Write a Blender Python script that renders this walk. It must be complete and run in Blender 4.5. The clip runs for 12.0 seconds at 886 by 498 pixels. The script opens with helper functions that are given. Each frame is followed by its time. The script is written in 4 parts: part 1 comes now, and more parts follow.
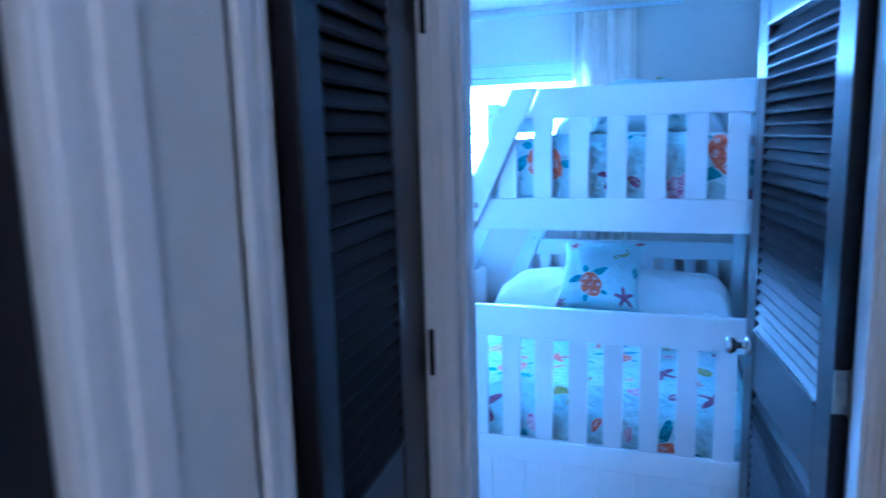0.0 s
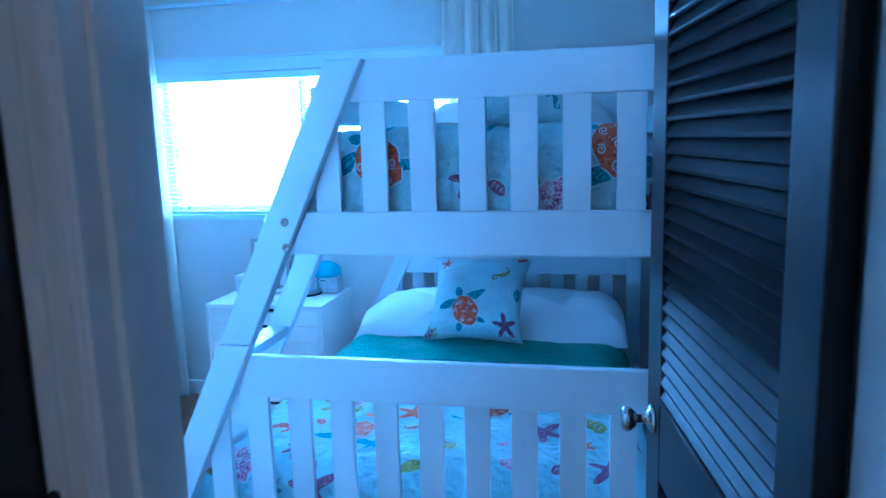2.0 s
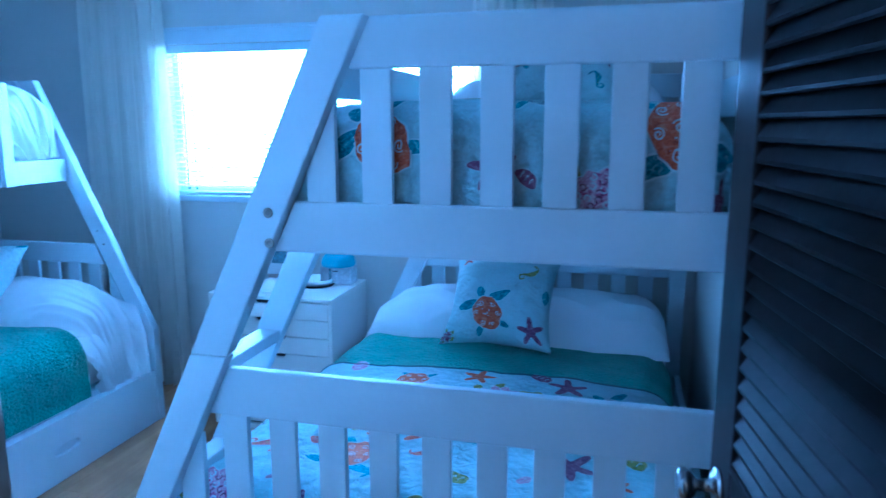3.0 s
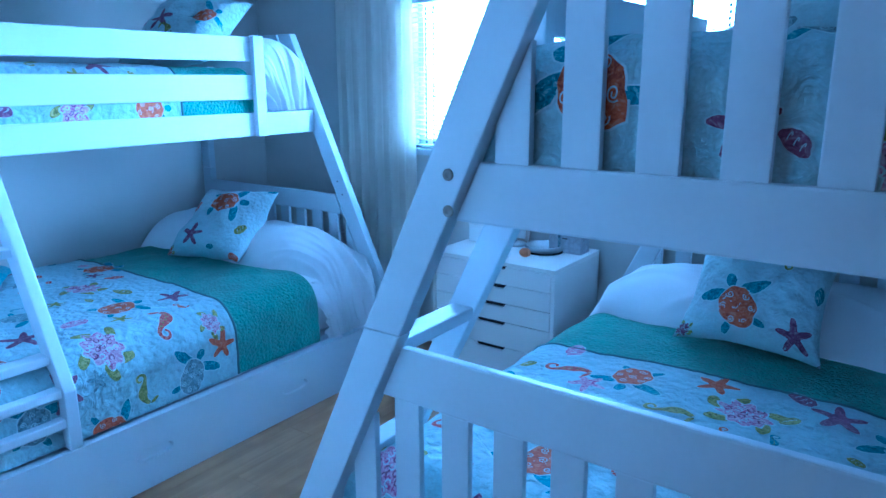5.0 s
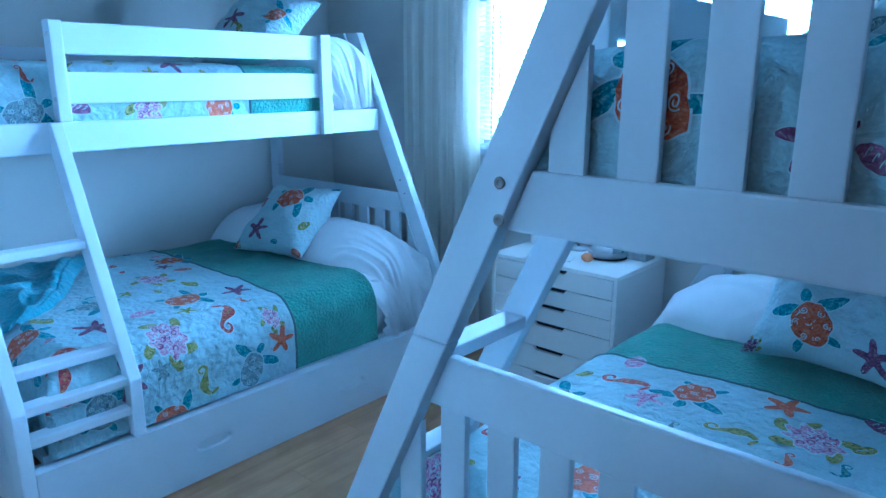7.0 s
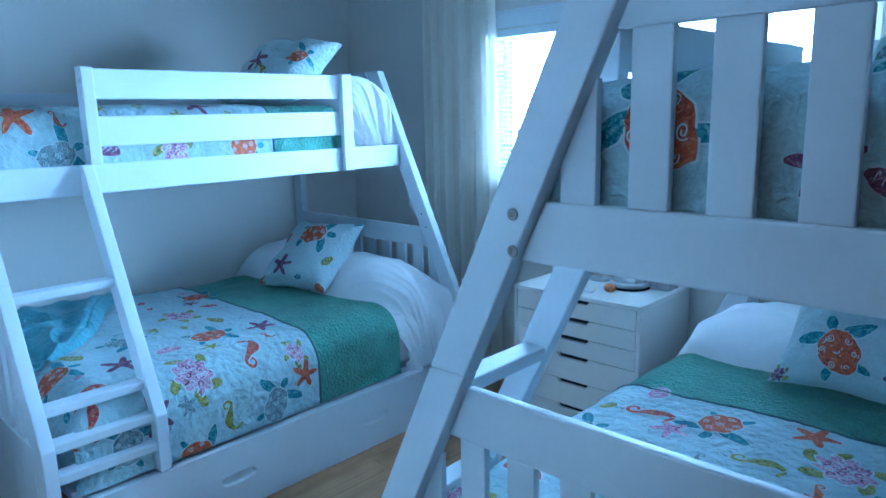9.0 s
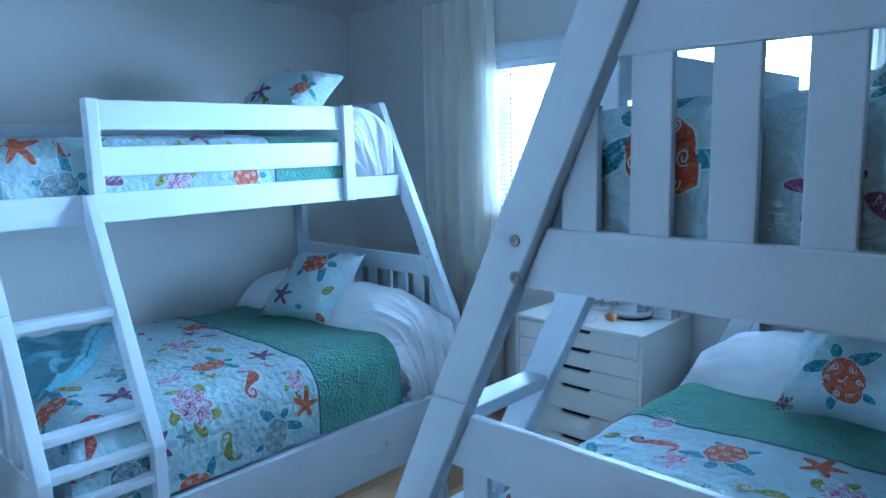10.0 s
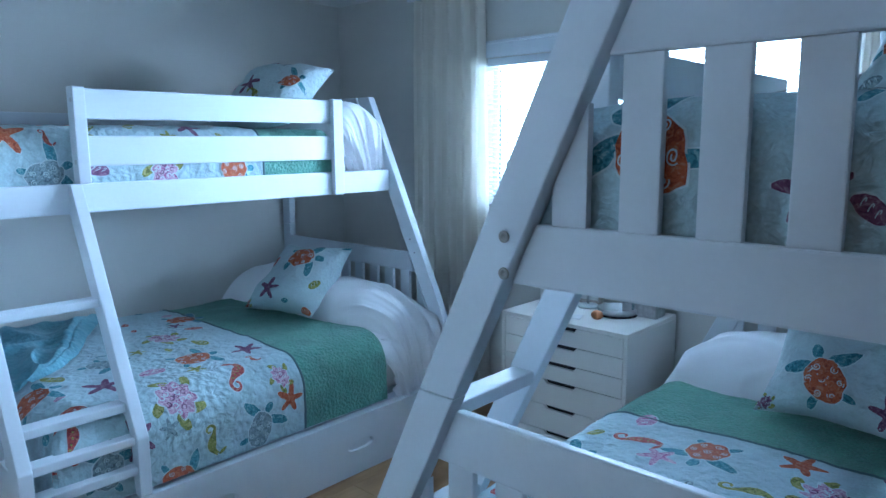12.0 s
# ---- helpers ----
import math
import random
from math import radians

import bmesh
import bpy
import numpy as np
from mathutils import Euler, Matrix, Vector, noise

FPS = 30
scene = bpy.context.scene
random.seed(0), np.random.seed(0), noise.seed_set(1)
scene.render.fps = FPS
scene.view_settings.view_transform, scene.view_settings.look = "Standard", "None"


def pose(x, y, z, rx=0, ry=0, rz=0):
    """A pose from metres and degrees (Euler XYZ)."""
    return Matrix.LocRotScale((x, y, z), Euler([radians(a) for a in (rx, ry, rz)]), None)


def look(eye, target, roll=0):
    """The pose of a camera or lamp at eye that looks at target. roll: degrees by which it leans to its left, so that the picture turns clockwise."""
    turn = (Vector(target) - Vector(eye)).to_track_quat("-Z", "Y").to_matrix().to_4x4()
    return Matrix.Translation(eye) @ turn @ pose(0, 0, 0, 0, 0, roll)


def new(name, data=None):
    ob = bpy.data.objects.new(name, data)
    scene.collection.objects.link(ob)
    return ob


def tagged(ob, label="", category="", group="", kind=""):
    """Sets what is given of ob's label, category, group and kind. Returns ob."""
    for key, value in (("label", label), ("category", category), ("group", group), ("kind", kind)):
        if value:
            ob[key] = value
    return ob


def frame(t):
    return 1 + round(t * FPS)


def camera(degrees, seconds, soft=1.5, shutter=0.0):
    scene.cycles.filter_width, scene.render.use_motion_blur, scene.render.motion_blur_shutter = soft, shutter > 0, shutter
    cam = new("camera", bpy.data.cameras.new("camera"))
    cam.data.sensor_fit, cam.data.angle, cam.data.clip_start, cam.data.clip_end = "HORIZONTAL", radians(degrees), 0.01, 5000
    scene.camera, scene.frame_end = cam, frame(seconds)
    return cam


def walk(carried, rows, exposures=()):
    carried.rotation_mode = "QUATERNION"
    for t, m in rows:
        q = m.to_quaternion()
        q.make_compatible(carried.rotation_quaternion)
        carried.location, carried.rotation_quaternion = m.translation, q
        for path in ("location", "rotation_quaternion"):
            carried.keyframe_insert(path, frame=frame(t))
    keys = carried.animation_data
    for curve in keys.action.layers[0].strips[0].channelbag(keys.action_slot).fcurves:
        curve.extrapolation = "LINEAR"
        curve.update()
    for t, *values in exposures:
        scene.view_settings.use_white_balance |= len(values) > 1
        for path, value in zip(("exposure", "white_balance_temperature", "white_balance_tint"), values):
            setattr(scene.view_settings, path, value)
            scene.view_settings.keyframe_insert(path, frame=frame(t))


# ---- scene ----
cam = camera(65.2, 12.0, shutter=0.5)
PATH = [
    (0, (1.488, 0.218, 1.622), (0.815, 2.075, 1.302), -1.5),
    (0.5, (1.526, 0.412, 1.605), (1.033, 2.326, 1.296), -2.5),
    (1, (1.565, 0.615, 1.593), (1.098, 2.537, 1.292), -3.6),
    (1.5, (1.572, 0.752, 1.587), (1.1, 2.672, 1.283), -3.1),
    (2, (1.527, 0.962, 1.576), (1.116, 2.894, 1.263), -1.6),
    (2.5, (1.493, 1.143, 1.566), (1.066, 3.07, 1.24), -0.1),
    (3, (1.49, 1.296, 1.561), (0.997, 3.201, 1.206), -0.1),
    (3.5, (1.489, 1.446, 1.557), (0.711, 3.244, 1.159), 0.3),
    (5.5, (1.468, 1.657, 1.533), (0.298, 3.208, 1.058), -0.1),
    (6, (1.47, 1.669, 1.546), (0.257, 3.187, 1.071), 0.5),
    (6.5, (1.471, 1.674, 1.551), (0.217, 3.157, 1.071), 0.7),
    (7, (1.475, 1.689, 1.551), (0.187, 3.142, 1.07), 0.1),
    (7.2, (1.478, 1.688, 1.551), (0.183, 3.135, 1.071), 0.1),
    (9, (1.501, 1.689, 1.552), (0.146, 3.108, 1.166), -1.3),
    (9.5, (1.509, 1.68, 1.549), (0.145, 3.105, 1.215), -1.4),
    (10, (1.5, 1.685, 1.544), (0.135, 3.116, 1.246), -1.4),
    (10.5, (1.494, 1.69, 1.541), (0.131, 3.126, 1.26), -1.6),
    (11, (1.493, 1.691, 1.536), (0.136, 3.133, 1.255), -1.1),
    (11.5, (1.493, 1.686, 1.537), (0.146, 3.135, 1.243), -0.3),
    (12, (1.498, 1.679, 1.541), (0.162, 3.136, 1.233), -0.3),
]

walk(cam, [(t, look(eye, target, roll)) for t, eye, target, roll in PATH],
     [(0.0, 1.27, 3230, 8), (1.0, 1.17, 3240, 2), (2.0, 0.68, 3200, 1), (2.5, 0.42, 3240, 2), (3.5, 0.18, 3270, 3),
      (5.5, 0.06, 3430, 1), (6.5, 0.03, 3510, -1), (7.0, 0.01, 3600, -2), (9.0, 0.01, 3910, -2), (9.5, 0.0, 3990, 0), (10.5, -0.13, 4230, 3), (12.0, -0.2, 4580, 5)])

# ---- world and light ----
world = bpy.data.worlds.new("sky")
scene.world = world
world.use_nodes = True
wn = world.node_tree
sky = wn.nodes.new("ShaderNodeTexSky")
sky.sky_type, sky.sun_disc = "NISHITA", False
sky.sun_elevation, sky.sun_rotation = radians(48), radians(200)
wn.nodes["Background"].inputs["Strength"].default_value = 0.08
wn.links.new(sky.outputs[0], wn.nodes["Background"].inputs["Color"])

sun = new("sun", bpy.data.lights.new("sun", "SUN"))
sun.data.energy, sun.data.angle, sun.data.color = 2.5, radians(0.5), (1, 0.95, 0.88)
sun.matrix_world = look((0, 0, 8), (0.9, 3.0, 0))

# plan, in metres
FAR, LEFT, RIGHT, CEIL = 4.82, -2.335, 1.86, 2.44
DOOR_L, DOOR_R, HALL_Y, ROOM_Y = 1.02, 1.80, 1.57, 1.70
HALL_L, HALL_R, HALL_BACK = 0.962, 2.05, -1.3
WIN = (-1.05, 0.78, 1.16, 2.0)

sky_lamp = new("window_daylight", bpy.data.lights.new("window_daylight", "AREA"))
sky_lamp.data.shape, sky_lamp.data.size, sky_lamp.data.size_y = "RECTANGLE", WIN[1] - WIN[0] - 0.04, WIN[3] - WIN[2] - 0.04
sky_lamp.data.energy, sky_lamp.data.color, sky_lamp.data.spread = 115, (0.84, 0.93, 1.0), radians(170)
sky_lamp.matrix_world = look(((WIN[0] + WIN[1]) / 2, FAR + 0.115, (WIN[2] + WIN[3]) / 2), ((WIN[0] + WIN[1]) / 2, 0, 1.2))

# unseen warm light behind the camera, assumed from the warm hall casing
unseen_hall_bulb = new("unseen_hall_bulb", bpy.data.lights.new("unseen_hall_bulb", "POINT"))
unseen_hall_bulb.data.energy, unseen_hall_bulb.data.color, unseen_hall_bulb.data.shadow_soft_size = 7.2, (1, 0.64, 0.38), 0.1
unseen_hall_bulb.location = (1.8, -0.6, 2.2)


# ---- materials ----
def material(name, colour, rough=0.5, metal=0.0, vary=0.08, scale=4.0, fine=60.0, bump=0.05, **more):
    m = bpy.data.materials.new(name)
    m.use_nodes = True
    nt = m.node_tree
    b = nt.nodes["Principled BSDF"]
    geo = nt.nodes.new("ShaderNodeTexCoord")
    big, small = nt.nodes.new("ShaderNodeTexNoise"), nt.nodes.new("ShaderNodeTexNoise")
    big.inputs["Scale"].default_value, big.inputs["Detail"].default_value = scale, 4
    small.inputs["Scale"].default_value, small.inputs["Detail"].default_value = fine, 5
    for n in (big, small):
        nt.links.new(geo.outputs["Object"], n.inputs["Vector"])
    add = nt.nodes.new("ShaderNodeMath")
    nt.links.new(big.outputs["Fac"], add.inputs[0]), nt.links.new(small.outputs["Fac"], add.inputs[1])
    ramp = nt.nodes.new("ShaderNodeValToRGB")
    half = nt.nodes.new("ShaderNodeMath")
    half.operation = "MULTIPLY"
    half.inputs[1].default_value = 0.5
    nt.links.new(add.outputs[0], half.inputs[0]), nt.links.new(half.outputs[0], ramp.inputs[0])
    ramp.color_ramp.elements[0].position, ramp.color_ramp.elements[1].position = 0.3, 0.7
    ramp.color_ramp.elements[0].color = (*[c * (1 - vary) for c in colour], 1)
    ramp.color_ramp.elements[1].color = (*[min(1, c * (1 + vary)) for c in colour], 1)
    nt.links.new(ramp.outputs[0], b.inputs["Base Color"])
    b.inputs["Roughness"].default_value, b.inputs["Metallic"].default_value = rough, metal
    if bump:
        bn = nt.nodes.new("ShaderNodeBump")
        bn.inputs["Strength"].default_value, bn.inputs["Distance"].default_value = bump, 0.01
        nt.links.new(small.outputs["Fac"], bn.inputs["Height"]), nt.links.new(bn.outputs[0], b.inputs["Normal"])
    for key, value in more.items():
        b.inputs[key.replace("_", " ")].default_value = value
    return m


def quilted(name, colour, vary, size, strength, rough=0.85):
    """Stitched cotton: puffed cells with puckers between them."""
    m = material(name, colour, rough, vary=vary, scale=9, fine=140, bump=0)
    nt = m.node_tree
    b = nt.nodes["Principled BSDF"]
    tc = nt.nodes.new("ShaderNodeTexCoord")
    vor, wav, noi = nt.nodes.new("ShaderNodeTexVoronoi"), nt.nodes.new("ShaderNodeTexNoise"), nt.nodes.new("ShaderNodeTexNoise")
    vor.inputs["Scale"].default_value = size
    vor.feature = "SMOOTH_F1"
    wav.inputs["Scale"].default_value, wav.inputs["Detail"].default_value, wav.inputs["Distortion"].default_value = size * 0.5, 4, 2.0
    noi.inputs["Scale"].default_value = 6
    warp = nt.nodes.new("ShaderNodeVectorMath")
    warp.operation = "MULTIPLY_ADD"
    warp.inputs[1].default_value = (0.03, 0.03, 0.03)
    nt.links.new(noi.outputs["Color"], warp.inputs[0]), nt.links.new(tc.outputs["Object"], warp.inputs[2])
    nt.links.new(tc.outputs["Object"], noi.inputs["Vector"])
    nt.links.new(warp.outputs[0], vor.inputs["Vector"]), nt.links.new(tc.outputs["Object"], wav.inputs["Vector"])
    add = nt.nodes.new("ShaderNodeMath")
    nt.links.new(vor.outputs["Distance"], add.inputs[0]), nt.links.new(wav.outputs["Fac"], add.inputs[1])
    bn = nt.nodes.new("ShaderNodeBump")
    bn.inputs["Strength"].default_value, bn.inputs["Distance"].default_value = strength, 0.012
    nt.links.new(add.outputs[0], bn.inputs["Height"]), nt.links.new(bn.outputs[0], b.inputs["Normal"])
    b.inputs["Sheen Weight"].default_value = 0.15
    return m


def boards(name, c0, c1):
    """Pale oak floor boards running towards the window."""
    m = material(name, c0, 0.42, vary=0.12, scale=2, fine=30, bump=0)
    nt = m.node_tree
    b = nt.nodes["Principled BSDF"]
    tc, mp, gr = nt.nodes.new("ShaderNodeTexCoord"), nt.nodes.new("ShaderNodeMapping"), nt.nodes.new("ShaderNodeTexNoise")
    mp.inputs["Scale"].default_value = (28, 1.6, 4)
    gr.inputs["Scale"].default_value, gr.inputs["Detail"].default_value, gr.inputs["Distortion"].default_value = 1.0, 7, 0.8
    kn = nt.nodes.new("ShaderNodeTexNoise")
    kn.inputs["Scale"].default_value = 5.5
    info = nt.nodes.new("ShaderNodeObjectInfo")
    off = nt.nodes.new("ShaderNodeVectorMath")
    off.operation = "MULTIPLY_ADD"
    off.inputs[1].default_value = (1, 1, 1)
    sc = nt.nodes.new("ShaderNodeMath")
    sc.operation = "MULTIPLY"
    sc.inputs[1].default_value = 40
    nt.links.new(info.outputs["Random"], sc.inputs[0]), nt.links.new(sc.outputs[0], off.inputs[2])
    nt.links.new(tc.outputs["Object"], off.inputs[0]), nt.links.new(off.outputs[0], mp.inputs["Vector"])
    nt.links.new(mp.outputs[0], gr.inputs["Vector"]), nt.links.new(off.outputs[0], kn.inputs["Vector"])
    mul = nt.nodes.new("ShaderNodeMath")
    mul.operation = "MULTIPLY"
    nt.links.new(gr.outputs["Fac"], mul.inputs[0]), nt.links.new(kn.outputs["Fac"], mul.inputs[1])
    ramp = nt.nodes.new("ShaderNodeValToRGB")
    ramp.color_ramp.elements[0].position, ramp.color_ramp.elements[1].position = 0.13, 0.36
    ramp.color_ramp.elements[0].color, ramp.color_ramp.elements[1].color = (*c1, 1), (*c0, 1)
    nt.links.new(mul.outputs[0], ramp.inputs[0]), nt.links.new(ramp.outputs[0], b.inputs["Base Color"])
    bn = nt.nodes.new("ShaderNodeBump")
    bn.inputs["Strength"].default_value, bn.inputs["Distance"].default_value = 0.12, 0.004
    nt.links.new(gr.outputs["Fac"], bn.inputs["Height"]), nt.links.new(bn.outputs[0], b.inputs["Normal"])
    return m


def sheer(name, colour, through_light, gaps=0.0):
    m = material(name, colour, 0.9, vary=0.04, fine=300, bump=0.1)
    nt = m.node_tree
    b, out = nt.nodes["Principled BSDF"], nt.nodes["Material Output"]
    tr, mix = nt.nodes.new("ShaderNodeBsdfTranslucent"), nt.nodes.new("ShaderNodeMixShader")
    tr.inputs["Color"].default_value = (*colour, 1)
    mix.inputs[0].default_value = through_light
    if gaps:
        thin, weave = nt.nodes.new("ShaderNodeBsdfTransparent"), nt.nodes.new("ShaderNodeMixShader")
        weave.inputs[0].default_value = gaps
        nt.links.new(mix.outputs[0], weave.inputs[1]), nt.links.new(thin.outputs[0], weave.inputs[2])
    nt.links.new(b.outputs[0], mix.inputs[1]), nt.links.new(tr.outputs[0], mix.inputs[2])
    nt.links.new((weave if gaps else mix).outputs[0], out.inputs[0])
    return m


def glow(name, colour, strength):
    m = bpy.data.materials.new(name)
    m.use_nodes = True
    b = m.node_tree.nodes["Principled BSDF"]
    b.inputs["Emission Color"].default_value, b.inputs["Emission Strength"].default_value = (*colour, 1), strength
    return m


def glass(name):
    m = bpy.data.materials.new(name)
    m.use_nodes = True
    b = m.node_tree.nodes["Principled BSDF"]
    b.inputs["Transmission Weight"].default_value, b.inputs["Roughness"].default_value, b.inputs["IOR"].default_value = 1, 0.02, 1.45
    return m


WHITE = material("white_paint", (0.69, 0.73, 0.77), 0.38, vary=0.025, scale=3, fine=90, bump=0.03)
LAMINATE = material("white_laminate", (0.82, 0.79, 0.74), 0.42, vary=0.02, scale=3, fine=120, bump=0.02)
TRIM = material("trim_paint", (0.74, 0.73, 0.71), 0.4, vary=0.04, scale=5, fine=70, bump=0.05)
WALL = material("wall_paint", (0.65, 0.64, 0.60), 0.85, vary=0.03, scale=1.5, fine=180, bump=0.12)
CEILING = material("ceiling_paint", (0.72, 0.71, 0.69), 0.9, vary=0.03, scale=2, fine=120, bump=0.2)
DARK = material("dark_stain", (0.012, 0.0105, 0.012), 0.33, vary=0.3, scale=3, fine=40, bump=0.03, Specular_IOR_Level=0.32)
LOUVRE = material("dark_stain_louvre", (0.013, 0.0115, 0.0125), 0.5, vary=0.3, scale=3, fine=40, bump=0.05, Specular_IOR_Level=0.09)
OAK = boards("oak", (0.42, 0.26, 0.125), (0.30, 0.17, 0.075))
COTTON = material("white_cotton", (0.84, 0.84, 0.86), 0.9, vary=0.03, scale=5, fine=220, bump=0.15)
QUILT = quilted("aqua_quilt", (0.43, 0.55, 0.58), 0.18, 38, 0.85)
LINING = quilted("turquoise_lining", (0.165, 0.325, 0.38), 0.20, 50, 0.5)
GREEN = quilted("green_quilt", (0.145, 0.31, 0.235), 0.30, 90, 0.8)
BINDING = material("quilt_binding", (0.10, 0.16, 0.17), 0.85)
CUSHION = quilted("cushion_cotton", (0.49, 0.585, 0.605), 0.10, 55, 0.5)
SHEER = sheer("sheer_curtain", (0.97, 0.94, 0.87), 0.5, 0.1)
SLAT = sheer("blind_slat", (0.85, 0.86, 0.86), 0.5)
STEEL = material("brushed_steel", (0.55, 0.55, 0.56), 0.3, 1.0, vary=0.05, bump=0.02)
KNOB = material("satin_nickel", (0.45, 0.45, 0.46), 0.2, 1.0, vary=0.08, bump=0.02)
BRASS = material("aged_hinge", (0.35, 0.33, 0.30), 0.45, 0.9, vary=0.15)
# for black parts, and for shade painted into holes and drawer gaps
BLACK = material("black_and_shade", (0.01, 0.01, 0.012), 0.7)
GLASS = glass("clear_glass")
DAY = glow("daylight_outside", (0.85, 0.93, 1.0), 14)


def ink(name, dark, mid, pale):
    """Hand-painted print: blotches of three tones that bleed into one another."""
    m = material(name, mid, 0.9, vary=0.2, scale=30, fine=160, bump=0)
    nt = m.node_tree
    b = nt.nodes["Principled BSDF"]
    tc, n1, n2 = nt.nodes.new("ShaderNodeTexCoord"), nt.nodes.new("ShaderNodeTexNoise"), nt.nodes.new("ShaderNodeTexNoise")
    n1.inputs["Scale"].default_value, n1.inputs["Detail"].default_value, n1.inputs["Distortion"].default_value = 75, 3, 1.5
    n2.inputs["Scale"].default_value, n2.inputs["Detail"].default_value = 42, 5
    nt.links.new(tc.outputs["Object"], n1.inputs["Vector"]), nt.links.new(tc.outputs["Object"], n2.inputs["Vector"])
    ramp = nt.nodes.new("ShaderNodeValToRGB")
    e = ramp.color_ramp.elements
    e[0].position, e[0].color = 0.36, (*dark, 1)
    e[1].position, e[1].color = 0.47, (*mid, 1)
    x = e.new(0.53)
    x.color = (*mid, 1)
    y = e.new(0.63)
    y.color = (*pale, 1)
    nt.links.new(n1.outputs["Fac"], ramp.inputs[0]), nt.links.new(ramp.outputs[0], b.inputs["Base Color"])
    bn = nt.nodes.new("ShaderNodeBump")
    bn.inputs["Strength"].default_value, bn.inputs["Distance"].default_value = 0.5, 0.01
    nt.links.new(n2.outputs["Fac"], bn.inputs["Height"]), nt.links.new(bn.outputs[0], b.inputs["Normal"])
    return m


ORANGE = ink("print_orange", (0.24, 0.05, 0.025), (0.42, 0.105, 0.04), (0.46, 0.20, 0.11))
TEAL = ink("print_teal", (0.04, 0.14, 0.19), (0.09, 0.25, 0.31), (0.26, 0.42, 0.46))
PURPLE = ink("print_purple", (0.09, 0.04, 0.10), (0.17, 0.07, 0.14), (0.30, 0.2, 0.26))
PINK = ink("print_pink", (0.30, 0.07, 0.20), (0.50, 0.33, 0.44), (0.66, 0.56, 0.60))
OLIVE = ink("print_olive", (0.10, 0.11, 0.03), (0.27, 0.29, 0.06), (0.44, 0.40, 0.16))
RED = ink("print_red", (0.20, 0.03, 0.05), (0.38, 0.07, 0.06), (0.46, 0.24, 0.16))
GREY = ink("print_grey", (0.10, 0.14, 0.17), (0.23, 0.30, 0.33), (0.37, 0.44, 0.46))
PALE = material("print_pale", (0.58, 0.67, 0.69), 0.9, vary=0.12, scale=40, fine=160)
SHELL = material("orange_shell", (0.62, 0.25, 0.10), 0.6, vary=0.2, scale=40)
BLUE_FELT = material("blue_felt", (0.24, 0.40, 0.49), 0.95, vary=0.2, scale=20, fine=200, bump=0.3)
PRINT_BOX = material("grey_box_print", (0.45, 0.45, 0.47), 0.7, vary=0.35, scale=18, fine=60)
FRAME_WOOD = material("picture_frame_wood", (0.42, 0.36, 0.32), 0.5, vary=0.15)
PAPER = material("paper", (0.80, 0.80, 0.79), 0.9, vary=0.02)
PHOTO = material("photo", (0.16, 0.22, 0.26), 0.5, vary=0.5, scale=30)
SHADE = sheer("lamp_shade", (0.85, 0.84, 0.80), 0.4)


# ---- mesh helpers ----
def mesh_of(bm, name, mats):
    bmesh.ops.recalc_face_normals(bm, faces=bm.faces)
    me = bpy.data.meshes.new(name)
    bm.to_mesh(me)
    bm.free()
    for m in mats if isinstance(mats, (list, tuple)) else [mats]:
        me.materials.append(m)
    return me


def part(name, bm, mats, parent=None, label="", smooth=False):
    ob = new(name, mesh_of(bm, name, mats))
    if smooth:
        for p in ob.data.polygons:
            p.use_smooth = True
    ob.parent = parent
    return tagged(ob, label)


def thing(name, at, label, category, group=""):
    ob = new(name)
    ob.location = at
    ob.empty_display_size = 0.05
    return tagged(ob, label, category, group)


def box(lo, hi, bevel=0.004, bm=None):
    bm = bm or bmesh.new()
    lo, hi = [min(a, b) for a, b in zip(lo, hi)], [max(a, b) for a, b in zip(lo, hi)]
    made = bmesh.ops.create_cube(bm, size=1)["verts"]
    for v in made:
        v.co = Vector([(a + b) / 2 + c * (b - a) for a, b, c in zip(lo, hi, v.co)])
    if bevel:
        edges = list({e for v in made for e in v.link_edges})
        bmesh.ops.bevel(bm, geom=edges, offset=bevel, segments=2, affect="EDGES", profile=0.6)
    return bm


def prism(outline, axis, a, b, bevel=0.004):
    """An outline in the plane across axis (x: y,z; y: x,z; z: x,y), drawn out from a to b."""
    bm = bmesh.new()

    def place(p, q, d):
        return {"x": (d, p, q), "y": (p, d, q), "z": (p, q, d)}[axis]
    low, high = [bm.verts.new(place(p, q, a)) for p, q in outline], [bm.verts.new(place(p, q, b)) for p, q in outline]
    bm.faces.new(low), bm.faces.new(high[::-1])
    for i in range(len(outline)):
        j = (i + 1) % len(outline)
        bm.faces.new((low[i], low[j], high[j], high[i]))
    if bevel:
        bmesh.ops.recalc_face_normals(bm, faces=bm.faces)
        bmesh.ops.bevel(bm, geom=list(bm.edges), offset=bevel, segments=2, affect="EDGES", profile=0.6)
    return bm


def lathe(profile, n=28, axis="z", at=(0, 0, 0)):
    bm = bmesh.new()
    rings = []
    for r, h in profile:
        ring = []
        for i in range(n):
            a = 2 * math.pi * i / n
            p = (r * math.cos(a), r * math.sin(a), h)
            p = p if axis == "z" else ((h, p[0], p[1]) if axis == "x" else (p[0], h, p[1]))
            ring.append(bm.verts.new(Vector(p) + Vector(at)))
        rings.append(ring)
    for lo, hi in zip(rings, rings[1:]):
        for i in range(n):
            bm.faces.new((lo[i], lo[(i + 1) % n], hi[(i + 1) % n], hi[i]))
    for ring in (rings[0], rings[-1]):
        bm.faces.new(ring)
    return bm


